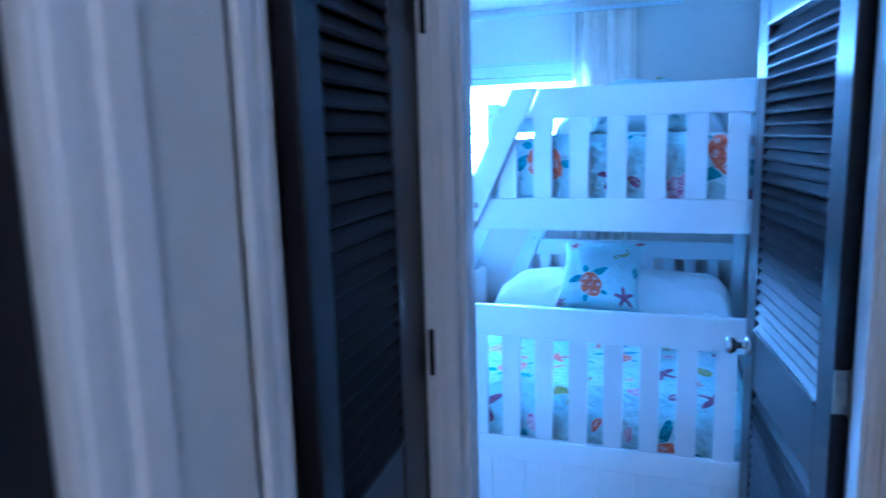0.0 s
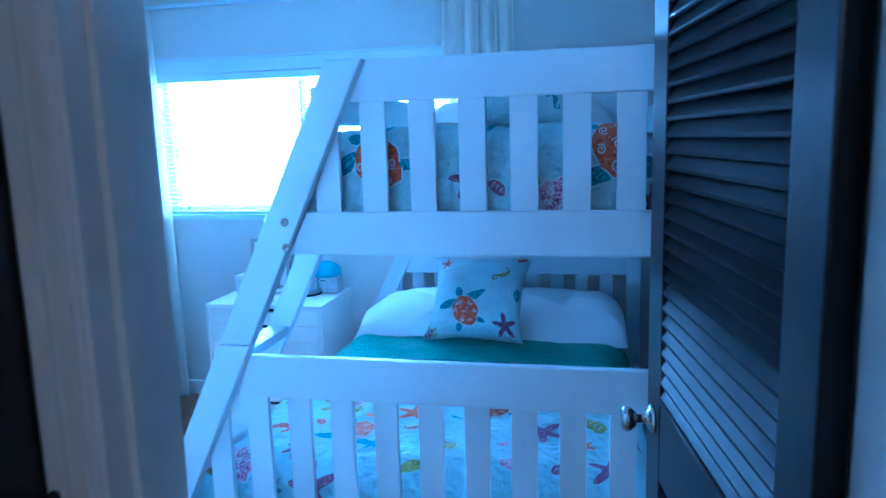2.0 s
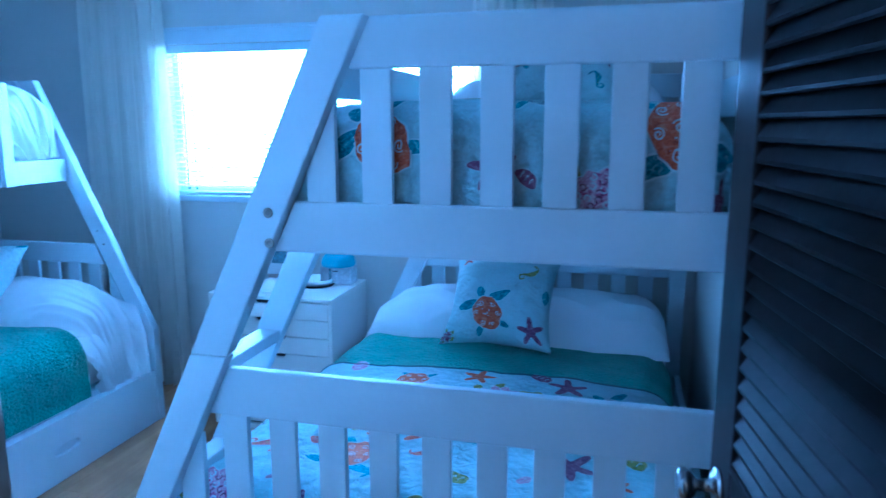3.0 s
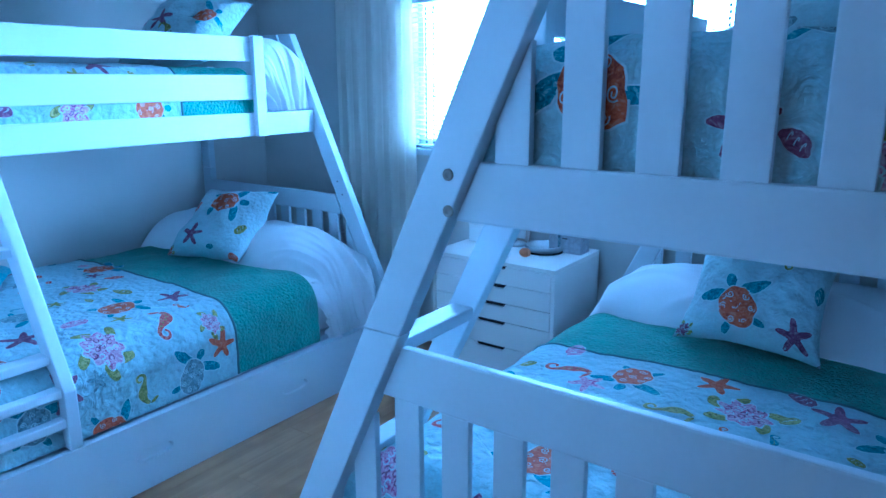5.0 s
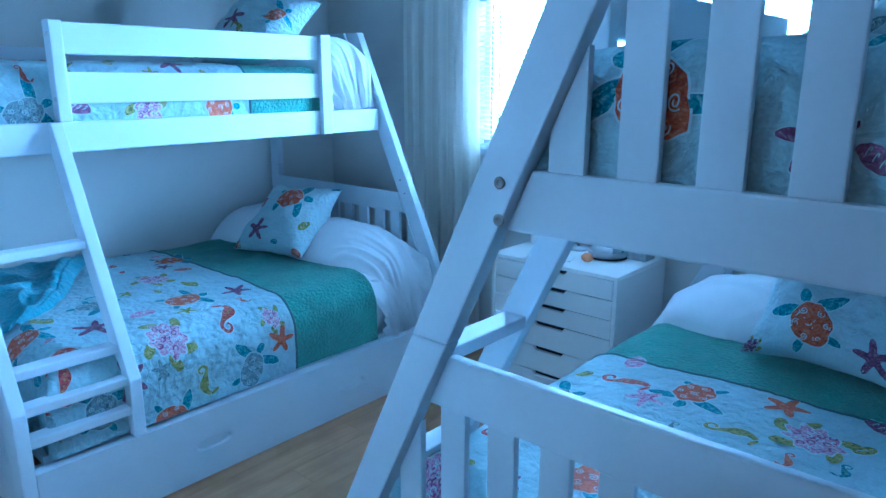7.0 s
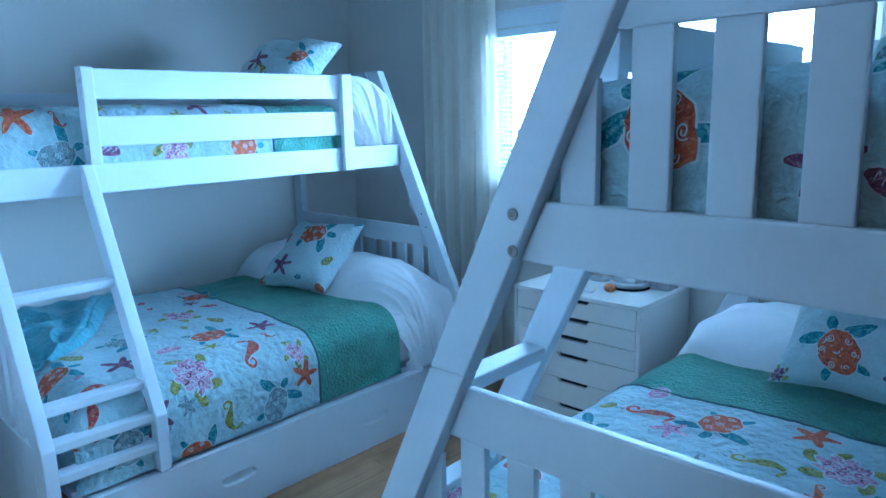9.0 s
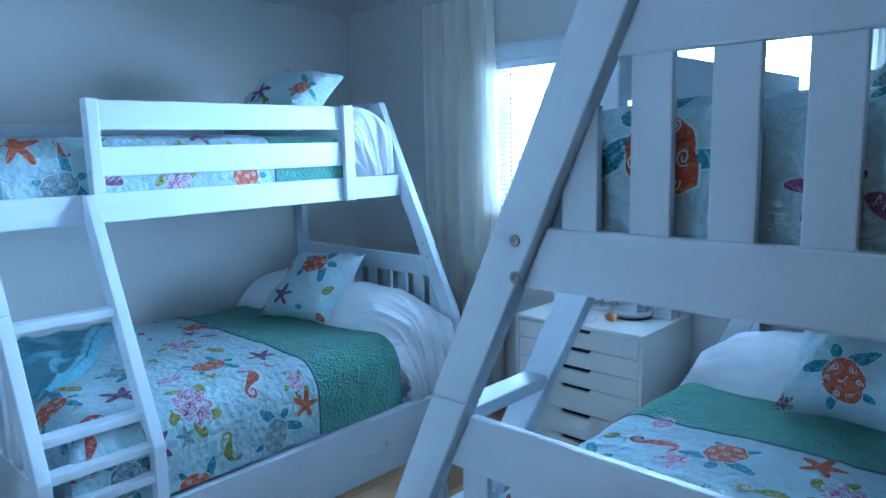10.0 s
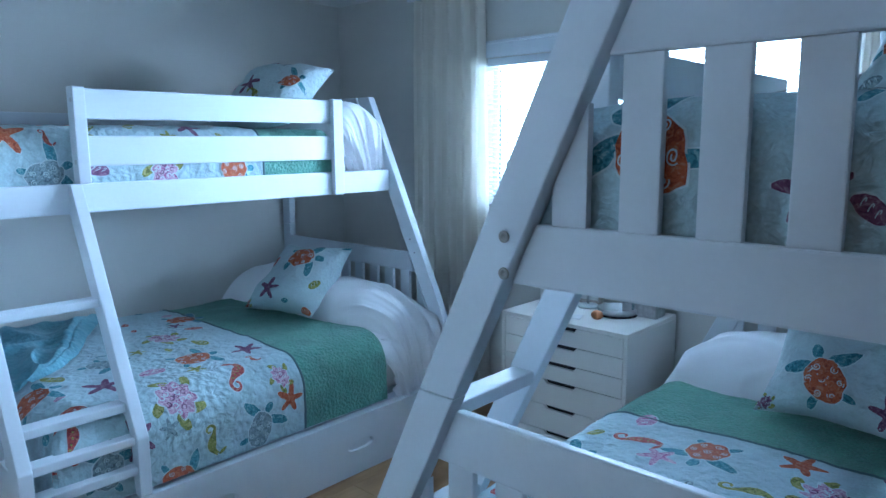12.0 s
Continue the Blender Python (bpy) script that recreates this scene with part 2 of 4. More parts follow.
def grid(f, nu, nv):
    """A sheet of nu x nv cells; f takes two numbers from 0 to 1."""
    bm = bmesh.new()
    vs = [[bm.verts.new(f(i / nu, j / nv)) for j in range(nv + 1)] for i in range(nu + 1)]
    for i in range(nu):
        for j in range(nv):
            bm.faces.new((vs[i][j], vs[i + 1][j], vs[i + 1][j + 1], vs[i][j + 1]))
    return bm


def thicken(ob, t, offset=-1):
    mod = ob.modifiers.new("thickness", "SOLIDIFY")
    mod.thickness, mod.offset = t, offset
    return ob


def structure(name, bm, mats, label, category):
    return tagged(part(name, bm, mats), label, category, kind="structure")


# ---- the room ----
def wall_with_hole(axis, a, b, span, hole, height=CEIL):
    """A wall from a to b across axis, over span, with one opening (lo, hi, bottom, top)."""
    lo, hi, zb, zt = hole
    bm = bmesh.new()
    pieces = [(span[0], lo, 0, height), (hi, span[1], 0, height), (lo, hi, zt, height)] + ([(lo, hi, 0, zb)] if zb > 0 else [])
    for p, q, z0, z1 in pieces:
        if axis == "y":
            box((p, a, z0), (q, b, z1), 0, bm)
        else:
            box((a, p, z0), (b, q, z1), 0, bm)
    return bm


T = 0.12
structure("wall_far", wall_with_hole("y", FAR, FAR + 0.16, (LEFT - T, RIGHT + T), WIN), WALL, "pale painted bedroom wall with a wide window", "wall")
structure("wall_left", box((LEFT - T, ROOM_Y - 0.13, 0), (LEFT, FAR, CEIL), 0), WALL, "pale painted wall beside a bunk bed", "wall")
structure("wall_right", box((RIGHT, ROOM_Y, 0), (RIGHT + T, FAR, CEIL), 0), WALL, "pale painted wall beside the second bunk bed", "wall")
structure("wall_door", wall_with_hole("y", HALL_Y, ROOM_Y, (LEFT, HALL_R + T), (DOOR_L, DOOR_R, 0, 2.05)), WALL, "pale painted wall with the bedroom doorway", "wall")
CLOSET, SIDE_DOOR = (0.985, 1.56, 0, 2.03), (-0.16, 0.655, 0, 2.03)
hall_wall = bmesh.new()
for y0, y1, z0 in ((HALL_BACK, SIDE_DOOR[0], 0), (SIDE_DOOR[0], SIDE_DOOR[1], 2.03), (SIDE_DOOR[1], CLOSET[0], 0), (CLOSET[0], CLOSET[1], 2.03), (CLOSET[1], HALL_Y, 0)):
    box((HALL_L - T, y0, z0), (HALL_L, y1, CEIL), 0, hall_wall)
structure("wall_hall_left", hall_wall, WALL, "pale painted hall wall with two dark doors", "wall")
structure("wall_hall_right", box((HALL_R, HALL_BACK, 0), (HALL_R + T, HALL_Y, CEIL), 0), WALL, "pale painted hall wall", "wall")
structure("wall_hall_back", box((HALL_L - T, HALL_BACK - T, 0), (HALL_R + T, HALL_BACK, CEIL), 0), WALL, "pale painted hall end wall", "wall")
structure("closet_back", box((HALL_L - T - 0.03, CLOSET[0] - 0.06, 0), (HALL_L - T, HALL_Y, CEIL), 0), WALL, "plain wall closing the closet", "wall")
structure("ceiling", box((LEFT - T, HALL_BACK - T, CEIL), (HALL_R + T, FAR + 0.16, CEIL + 0.1), 0), CEILING, "plain white painted ceiling", "ceiling")
structure("subfloor", box((LEFT - T, HALL_BACK - T, -0.12), (HALL_R + T, FAR + 0.16, -0.014), 0), BLACK, "dark ground under the floor boards", "floor")


def skirting(name, lo, hi):
    structure(name, box(lo, hi, 0.003), TRIM, "white painted skirting board", "baseboard")


skirting("baseboard_far", (LEFT, FAR - 0.014, 0), (RIGHT, FAR, 0.09))
skirting("baseboard_left", (LEFT, ROOM_Y, 0), (LEFT + 0.014, FAR - 0.014, 0.09))
skirting("baseboard_right", (RIGHT - 0.014, ROOM_Y, 0), (RIGHT, FAR - 0.014, 0.09))


def casing(name, axis, face, out, lo, hi, top, w=0.065, sides=("left", "right", "head")):
    """Moulded door casing on one face of a wall, round an opening."""
    c = tagged(new(name), "white moulded door casing with ridged profile", "door casing", kind="structure")
    steps = ((0.0, 1.0, 0.012), (0.12, 0.42, 0.018), (0.6, 1.0, 0.022))
    for side in sides:
        board = None
        for a, b, d in steps:
            if side == "head":
                p0, p1, z0, z1 = lo - w, hi + (w if "right" in sides else 0.06), top + w * a, top + w * b
            else:
                p0, p1 = (lo - w * b, lo - w * a) if side == "left" else (hi + w * a, hi + w * b)
                z0, z1 = 0, top
            flat = axis == "y"
            bm = box((p0, face, z0), (p1, face + out * d, z1), 0.003) if flat else box((face, p0, z0), (face + out * d, p1, z1), 0.003)
            if board is None:
                board = part(side + "_casing", bm, TRIM, c)
            else:
                part("moulding", bm, TRIM, board)
    return c


casing("door_casing_hall", "y", HALL_Y, -1, DOOR_L, DOOR_R - 0.018, 2.05, 0.056)
casing("door_casing_room", "y", ROOM_Y, 1, DOOR_L, DOOR_R, 2.05, 0.055)
casing("closet_casing", "x", HALL_L, 1, CLOSET[0] + 0.02, CLOSET[1] - 0.075, 2.03, 0.075, ("left", "head"))
casing("side_door_casing", "x", HALL_L, 1, SIDE_DOOR[0], SIDE_DOOR[1], 2.03, 0.115)
jamb = tagged(new("door_jamb"), "white painted door lining", "door frame", kind="structure")
part("left_lining", box((DOOR_L - 0.002, HALL_Y - 0.006, 0), (DOOR_L + 0.006, ROOM_Y + 0.006, 2.05), 0.002), TRIM, jamb)
part("right_lining", box((DOOR_R - 0.006, HALL_Y - 0.006, 0), (DOOR_R + 0.002, ROOM_Y + 0.006, 2.05), 0.002), TRIM, jamb)
part("head_lining", box((DOOR_L + 0.007, HALL_Y - 0.006, 2.042), (DOOR_R - 0.007, ROOM_Y + 0.006, 2.052), 0.002), TRIM, jamb)
part("left_stop", box((DOOR_L + 0.007, HALL_Y + 0.03, 0), (DOOR_L + 0.018, HALL_Y + 0.07, 2.03), 0.002), TRIM, jamb)


def louvre_door(name, w, m, label, knob_side=0, height=2.02, stile=0.1, free=0.1, count=27, pin=(-0.007, 0.003), hinges=(0.28, 1.055, 1.86)):
    """A dark door with a louvred upper panel; local x runs from the hinge edge to the free edge, y through its thickness."""
    d = tagged(new(name), label, "door")
    d.matrix_world = m
    t = 0.035
    part("hinge_stile", box((0, 0, 0.01), (stile, t, height), 0.004), DARK, d)
    part("free_stile", box((w - free, 0, 0.01), (w, t, height), 0.004), DARK, d)
    for nm, z0, z1 in (("top_rail", height - 0.11, height), ("lock_rail", 0.86, 1.03), ("bottom_rail", 0.01, 0.2)):
        part(nm, box((stile + 0.0005, 0.001, z0), (w - free - 0.0005, t - 0.001, z1), 0.003), DARK, d)
    for nm, z in (("lower_moulding", 1.03), ("upper_moulding", height - 0.122)):
        part(nm, box((stile, -0.004, z), (w - free, t + 0.004, z + 0.012), 0.004), DARK, d)
    for n, za, zb in ((count, 1.048, height - 0.13), (round(count * 0.77), 0.205, 0.855)):
        for i in range(n):
            z = za + (i + 0.5) * (zb - za) / n
            k = 0.72 * (zb - za) / n
            bm = prism([(t - 0.001, z - k + 0.003), (t - 0.001, z - k - 0.002), (t - 0.004, z - k - 0.0045), (t - 0.0075, z - k - 0.004), (0.001, z + k - 0.004), (0.001, z + k + 0.001), (0.004, z + k + 0.003), (0.007, z + k + 0.0025)], "x", stile + 0.001, w - free - 0.001, 0)
            part("louvre", bm, LOUVRE, d)
    for z in hinges:
        h = part("hinge", box((-0.007, 0.004, z), (-0.001, t, z + 0.09), 0.001), BRASS, d, "worn metal butt hinge")
        part("knuckle", lathe([(0.003, z - 0.006), (0.0065, z - 0.002), (0.0062, z), (0.0062, z + 0.09), (0.0065, z + 0.092), (0.003, z + 0.096)], 14, at=(*pin, 0)), BLACK if pin[0] > 0 else BRASS, h)
        for y, dz in ((0.014, 0.014), (0.024, 0.045), (0.014, 0.076)):
            part("screw", lathe([(0.0035, -0.0078), (0.003, -0.0082), (0.0005, -0.0076)], 12, "x", (0, y, z + dz)), KNOB, h)
    if knob_side:
        x, z = w - 0.055, 0.975
        for s in (-1, 1):
            y = 0 if s < 0 else t
            k = part("knob", lathe([(0.031, 0), (0.031, 0.004), (0.024, 0.009), (0.011, 0.013), (0.010, 0.034), (0.02, 0.041), (0.027, 0.05), (0.028, 0.058), (0.022, 0.066), (0.008, 0.069)], 28, "y"), KNOB, d, "round satin metal door knob", True)
            k.matrix_local = pose(x, y, z, 0, 0, 0 if s > 0 else 180)
    return d


hinge = Vector((DOOR_R - 0.002, ROOM_Y + 0.0235, 0))
louvre_door("door_bedroom", 0.77, Matrix.Translation(hinge) @ pose(0, 0, 0, 0, 0, 98.0), "open dark-stained louvred door with a metal knob", 1, free=0.11)
louvre_door("door_closet", 0.53, pose(0.924, 1.552, 0.0, 0, 0, -85.5), "closed dark-stained louvred closet door in the hall", 0, stile=0.165, free=0.075, count=24, pin=(0.014, 0.052), hinges=(0.28, 1.125, 1.83))
side = tagged(new("door_side"), "dark-stained closed door in the hall", "door")
side.matrix_world = pose(HALL_L - 0.045, SIDE_DOOR[0] + 0.003, 0)
part("door_leaf", box((0, 0, 0.01), (0.035, 0.808, 2.02), 0.004), DARK, side)
part("panel_frame", box((0.035, 0.12, 0.3), (0.041, 0.63, 0.9), 0.003), DARK, side)

# unseen hall lamp fixture, added above the assumed bulb
lamp = thing("unseen_hall_lamp", (1.8, -0.6, CEIL - 0.1), "unseen hall ceiling lamp, added to carry the assumed warm light", "lamp")
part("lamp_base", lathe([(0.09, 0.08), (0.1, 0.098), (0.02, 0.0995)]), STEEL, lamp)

# ---- window ----
win = tagged(new("window_1"), "wide white window with lowered slatted blind", "window", kind="structure")
x0, x1, z0, z1 = WIN
fr = bmesh.new()
for lo, hi in (((x0, FAR + 0.075, z0), (x0 + 0.04, FAR + 0.11, z1)), ((x1 - 0.04, FAR + 0.075, z0), (x1, FAR + 0.11, z1)), ((x0 + 0.04, FAR + 0.075, z0), (x1 - 0.04, FAR + 0.11, z0 + 0.04)),
               ((x0 + 0.04, FAR + 0.075, z1 - 0.04), (x1 - 0.04, FAR + 0.11, z1)), (((x0 + x1) / 2 - 0.02, FAR + 0.075, z0 + 0.04), ((x0 + x1) / 2 + 0.02, FAR + 0.11, z1 - 0.04))):
    box(lo, hi, 0.003, fr)
part("window_frame", fr, WHITE, win)
for a, b in ((x0 + 0.04, (x0 + x1) / 2 - 0.02), ((x0 + x1) / 2 + 0.02, x1 - 0.04)):
    pane = part("pane", box((a, FAR + 0.09, z0 + 0.04), (b, FAR + 0.095, z1 - 0.04), 0), GLASS, win)
    pane.visible_shadow = False
part("window_sill", box((x0 - 0.02, FAR - 0.03, z0 - 0.035), (x1 + 0.02, FAR + 0.075, z0 - 0.001), 0.004), WHITE, win)
part("head_trim", box((x0 - 0.04, FAR - 0.016, z1 + 0.001), (x1 + 0.04, FAR, z1 + 0.075), 0.004), WHITE, win)
part("head_ledge", box((x0 - 0.05, FAR - 0.03, z1 + 0.075), (x1 + 0.05, FAR, z1 + 0.09), 0.003), WHITE, win)

blind = thing("window_blind", (0, FAR + 0.035, z1), "white slatted horizontal blind, lowered with slats open", "blind")
part("head_rail", box((x0 + 0.008, -0.025, -0.045), (x1 - 0.008, 0.025, -0.002), 0.003), WHITE, blind)
n = 28
for i in range(n):
    z = -0.065 - i * (z1 - z0 - 0.09) / n
    bm = prism([(-0.024, z - 0.005), (-0.009, z), (0.009, z + 0.002), (0.024, z), (0.024, z + 0.002), (0.009, z + 0.004), (-0.009, z + 0.002), (-0.024, z - 0.003)], "x", x0 + 0.01, x1 - 0.01, 0)
    part("slat", bm, SLAT, blind)
part("bottom_rail", box((x0 + 0.01, -0.022, z0 - z1 + 0.002), (x1 - 0.01, 0.022, z0 - z1 + 0.02), 0.004), WHITE, blind)
for x in (-0.945, -0.895, -0.12, x1 - 0.12):
    tape = bmesh.new()
    for i in range(n):
        z = -0.065 - i * (z1 - z0 - 0.09) / n
        box((x - 0.007, -0.0275, z - 0.022), (x + 0.007, -0.0255, z - 0.006), 0, tape)
    tagged(part("ladder_tape", tape, BINDING, blind), kind="stuff")
tagged(part("backdrop", box((x0 - 2.5, FAR + 1.6, -0.5), (x1 + 2.5, FAR + 1.62, 4.2), 0), DAY), "bright hazy daylight outside the window", "backdrop", kind="structure")


def curtain(x0, x1, ztop, folds, label, seed):
    c = thing("curtain", ((x0 + x1) / 2, FAR - 0.062, 0.01), label, "curtain", "window curtains")
    w = x1 - x0

    def f(a, b):
        z = b * (ztop - 0.01)
        gather = 1 - 0.12 * b
        ph = 2 * math.pi * folds * a + 1.3 * noise.noise((a * 3, b * 0.8, seed))
        amp = 0.028 * (1 - 0.35 * b)
        x = (a - 0.5) * w * gather + 0.012 * math.sin(ph * 0.5 + 1) + 0.02 * noise.noise((a * 2, b * 1.5, seed + 5))
        return (x, amp * math.sin(ph) + 0.01 * noise.noise((a * 9, b * 2, seed + 9)), z)
    part("cloth", grid(f, 150, 40), SHEER, c, "", True)
    part("pleat_band", grid(lambda a, b: (lambda p: (p[0], p[1] - 0.004, ztop - 0.09 + 0.085 * b))(f(a, 1.0)), 150, 3), SHEER, c, "", True)
    part("bottom_hem", grid(lambda a, b: (lambda p: (p[0], p[1] - 0.003, 0.002 + 0.07 * b))(f(a, 0.03 * b)), 150, 2), SHEER, c, "", True)
    return c


curtain(-1.58, -0.945, 2.36, 11, "sheer white floor-length curtain beside the window", 2.0)
curtain(0.71, 1.17, 2.36, 9, "sheer white curtain hanging behind the bunk bed", 7.0)
track = thing("curtain_track", (0, FAR - 0.062, 2.37), "thin white curtain track under the ceiling", "curtain track")
part("rail", box((-1.6, -0.012, 0), (1.4, 0.012, 0.022), 0.003), WHITE, track)
for x in (-1.5, 0.0, 1.3):
    part("bracket", box((x - 0.01, -0.01, 0.0225), (x + 0.01, 0.0615, 0.04), 0.002), WHITE, track)

# ---- bunk beds ----
BW, BL = 1.47, 2.03
KINK, SLOPE, TOP, LEG = 0.505, 0.475, 1.785, 0.098


def outer(z):
    return BW - SLOPE * max(0.0, z - KINK)


def bunk_bed(at, s, label, wall=0.0, foot=0.0):
    """s = 1: room side towards +x. Local u from the wall side, v from the foot, both in metres; wall and foot: where the wall and foot posts stand."""
    bed = thing("bunk_bed", at, label, "bunk bed", "bunk beds")

    def b(name, u0, u1, v0, v1, z0, z1, bevel=0.005, parent=bed, mat=WHITE, label=""):
        return part(name, box((s * u0, v0, z0), (s * u1, v1, z1), bevel), mat, parent, label)

    def pr(name, pts, v0, v1, bevel=0.005, parent=bed):
        return part(name, prism([(s * u, z) for u, z in pts], "y", v0, v1, bevel), WHITE, parent)

    def slant(z0, z1, w=LEG):
        return [(outer(z0) - w, z0), (outer(z0), z0)] + ([(BW, KINK)] if z0 < KINK < z1 else []) + [(outer(z1), z1), (outer(z1) - w, z1)] + ([(BW - w, KINK)] if z0 < KINK < z1 else [])

    JOINT = 1.016
    for end, va, vb, ra, rb in (("foot", foot, foot + 0.045, foot + 0.026, foot + 0.05), ("head", BL - 0.045, BL, BL - 0.05, BL - 0.026)):
        low_top, low_gap = (0.98, 0.857) if end == "foot" else (0.945, 0.84)
        if end == "foot":
            pr("lower_slanted_post", slant(0.0, JOINT - 0.0005), va, vb)
            upper = pr("upper_slanted_post", slant(JOINT + 0.001, TOP), va, vb)
        else:
            upper = pr("slanted_post", slant(0.0, TOP), va, vb)
        w0, w1 = wall, wall + 0.075
        pr("lower_wall_post", [(w0, 0), (w1, 0), (w1, JOINT - 0.001), (w0, JOINT - 0.001)], va, vb)
        pr("upper_wall_post", [(w0, JOINT + 0.001), (w1, JOINT + 0.001), (w1, TOP), (w0, TOP)], va, vb)
        # end panels
        e = 0.003
        for nm, z0, z1 in (("top_rail", 1.677, TOP - 0.001), ("upper_end_rail", 1.273, 1.39), ("lower_end_top_rail", low_gap, low_top), ("lower_end_rail", 0.36, 0.454)):
            pr(nm, [(w1 + 0.0005, z0), (outer(z0) - LEG - e, z0), (outer(z1) - LEG - e, z1), (w1 + 0.0005, z1)], ra, rb)
        for k in range(8):
            g0 = 0.131 + 0.131 * k
            a, c = g0 - 0.070, g0
            a = max(a, w1 + 0.001)
            hi = outer(1.677) - LEG - e
            lo_ = outer(1.39) - LEG - e
            if c < hi:
                pr("upper_slat", [(a, 1.3895), (c, 1.3895), (c, 1.6775), (a, 1.6775)], ra + 0.003, rb - 0.003, 0.003)
            elif a < lo_:
                cut = lambda u: min(1.6775, 1.39 + (lo_ - u) / SLOPE)
                c2 = min(c, lo_)
                if cut(c2) < 1.392:
                    pts = [(a, 1.3895), (c2, 1.3895), (a, cut(a))]
                else:
                    pts = [(a, 1.3895), (c2, 1.3895), (c2, cut(c2)), (a, cut(a))]
                pr("upper_slat", pts, ra + 0.003, rb - 0.003, 0.002)
        for k in range(10):
            c = 0.141 + 0.1285 * k
            a = max(c - 0.069, w1 + 0.001)
            hi, lo_ = outer(low_gap) - LEG - e, BW - LEG - e
            if a < lo_:
                c = min(c, lo_)
                cut = lambda u: min(low_gap + 0.0005, KINK + (BW - LEG - e - u) / SLOPE)
                pts = [(a, 0.4535), (c, 0.4535), (c, max(0.47, cut(c))), (a, max(0.47, cut(a)))]
                pr("lower_slat", pts, ra + 0.003, rb - 0.003, 0.003)
        # boarded panel under the slats
        n = 10
        w = (BW - LEG - 0.005 - w1) / n
        for k in range(n):
            b("panel_board", w1 + 0.002 + k * w + 0.001, w1 + 0.002 + (k + 1) * w - 0.001, ra + 0.006, rb - 0.004, 0.03, 0.3595, 0.002)
        for z in (1.366, 1.297):
            f = -1 if end == "foot" else 1
            bolt = part("bolt", lathe([(0.0115, 0), (0.0115, 0.003), (0.009, 0.0042), (0.0042, 0.0042), (0.0042, 0.0022), (0.0005, 0.0022)], 20, "y"), BRASS, upper, "round steel bolt head", True)
            bolt.matrix_local = pose(s * 1.0, va if f < 0 else vb, z, 0, 0, 180 if f < 0 else 0)
            # no real recess: a black disc paints the shade of the hole
            hole = part("bolt_hole_shade", lathe([(0.004, 0), (0.0042, 0.0012), (0.0005, 0.0013)], 12, "y"), BLACK, upper)
            hole.matrix_local = pose(s * (outer(z - 0.35) - 0.05), vb if f < 0 else va, z - 0.35, 0, 0, 0 if f < 0 else 180)
    # long sides of the upper bunk
    ru0, ru1 = 1.0, 1.028
    b("upper_side_rail", ru0, ru1, foot + 0.051, BL - 0.051, 1.275, 1.388)
    b("upper_wall_rail", wall + 0.002, wall + 0.03, foot + 0.046, BL - 0.046, 1.275, 1.388)
    b("upper_wall_guard", wall + 0.002, wall + 0.03, foot + 0.046, BL - 0.046, 1.58, 1.69)
    b("upper_bunk_base", wall + 0.031, ru0 - 0.001, 0.052, BL - 0.052, 1.30, 1.325, 0.002)
    for z0, z1 in ((1.631, 1.745), (1.452, 1.568)):
        b("guard_rail", ru0 + 0.002, ru1, 0.412, 1.598, z0, z1)
    b("guard_post", ru0 - 0.002, ru1 + 0.03, 0.365, 0.411, 1.389, 1.75)
    b("guard_post", ru1 + 0.0005, ru1 + 0.03, 1.58, 1.64, 1.275, 1.75)
    for z in (1.70, 1.47):
        gb = part("bolt", lathe([(0.009, 0), (0.009, 0.003), (0.0005, 0.0035)], 16, "y"), STEEL, bed, "small steel bolt head")
        gb.matrix_local = pose(s * (ru1 + 0.014), 0.365, z, 0, 0, 180)
    # ladder
    rail = 0.346 + 0.3 * foot
    pr("ladder_rail", [(BW - 0.004, 0.286)] + [(outer(z), z) for z in (KINK, 1.388)] + [(outer(1.388) - 0.088, 1.388), (outer(KINK) - 0.078, KINK), (BW - 0.066, 0.286)], rail, rail + 0.044)
    for z in (0.98, 0.625, 0.515, 0.405):
        pr("rung", [(outer(z) - 0.076, z - 0.032), (outer(z) - 0.01, z - 0.032), (outer(z) - 0.01, z), (outer(z) - 0.076, z)], foot + 0.0455, rail - 0.0005)
    # lower bunk side: board with a drawer that has scooped handles
    b("lower_side_ledge", BW - 0.1, BW - 0.0305, foot + 0.0455, BL - 0.0455, 0.245, 0.272)
    b("lower_wall_rail", wall + 0.002, wall + 0.03, foot + 0.046, BL - 0.046, 0.20, 0.36)
    b("lower_bunk_base", wall + 0.031, BW - 0.08, 0.052, BL - 0.052, 0.27, 0.30, 0.002)
    # board with two scooped handles cut into it
    f0, f1, zc, n = BW - 0.03, BW - 0.004, 0.14, 40
    spans = [(foot + 0.047, 0.54), (0.74, 1.26), (1.46, BL - 0.047)]
    for va, vb in spans:
        b("side_board", f0, f1, va, vb, 0.004, 0.284, 0)
    for v in (0.64, 1.36):
        bm = bmesh.new()
        rings = []
        for k in range(6):
            ring = []
            for i in range(n):
                t = 2 * math.pi * i / n
                c, sn = math.cos(t), math.sin(t)
                m_ = 1 / max(abs(c), abs(sn))
                eu, ez = 0.076 * math.copysign(abs(c) ** 0.7, c), (0.026 if sn > 0 else 0.02) * math.copysign(abs(sn) ** 0.9, sn)
                r, depth = ((1, 0), (1.06, 0), (1.0, 0.002), (0.96, 0.007), (0.9, 0.013), (0.5, 0.014))[k]
                pv, pz = (v + 0.1 * c * m_, 0.144 + 0.14 * sn * m_) if k == 0 else (v + r * eu, zc + r * ez)
                ring.append(bm.verts.new((s * (f1 - depth), pv, pz)))
            rings.append(ring)
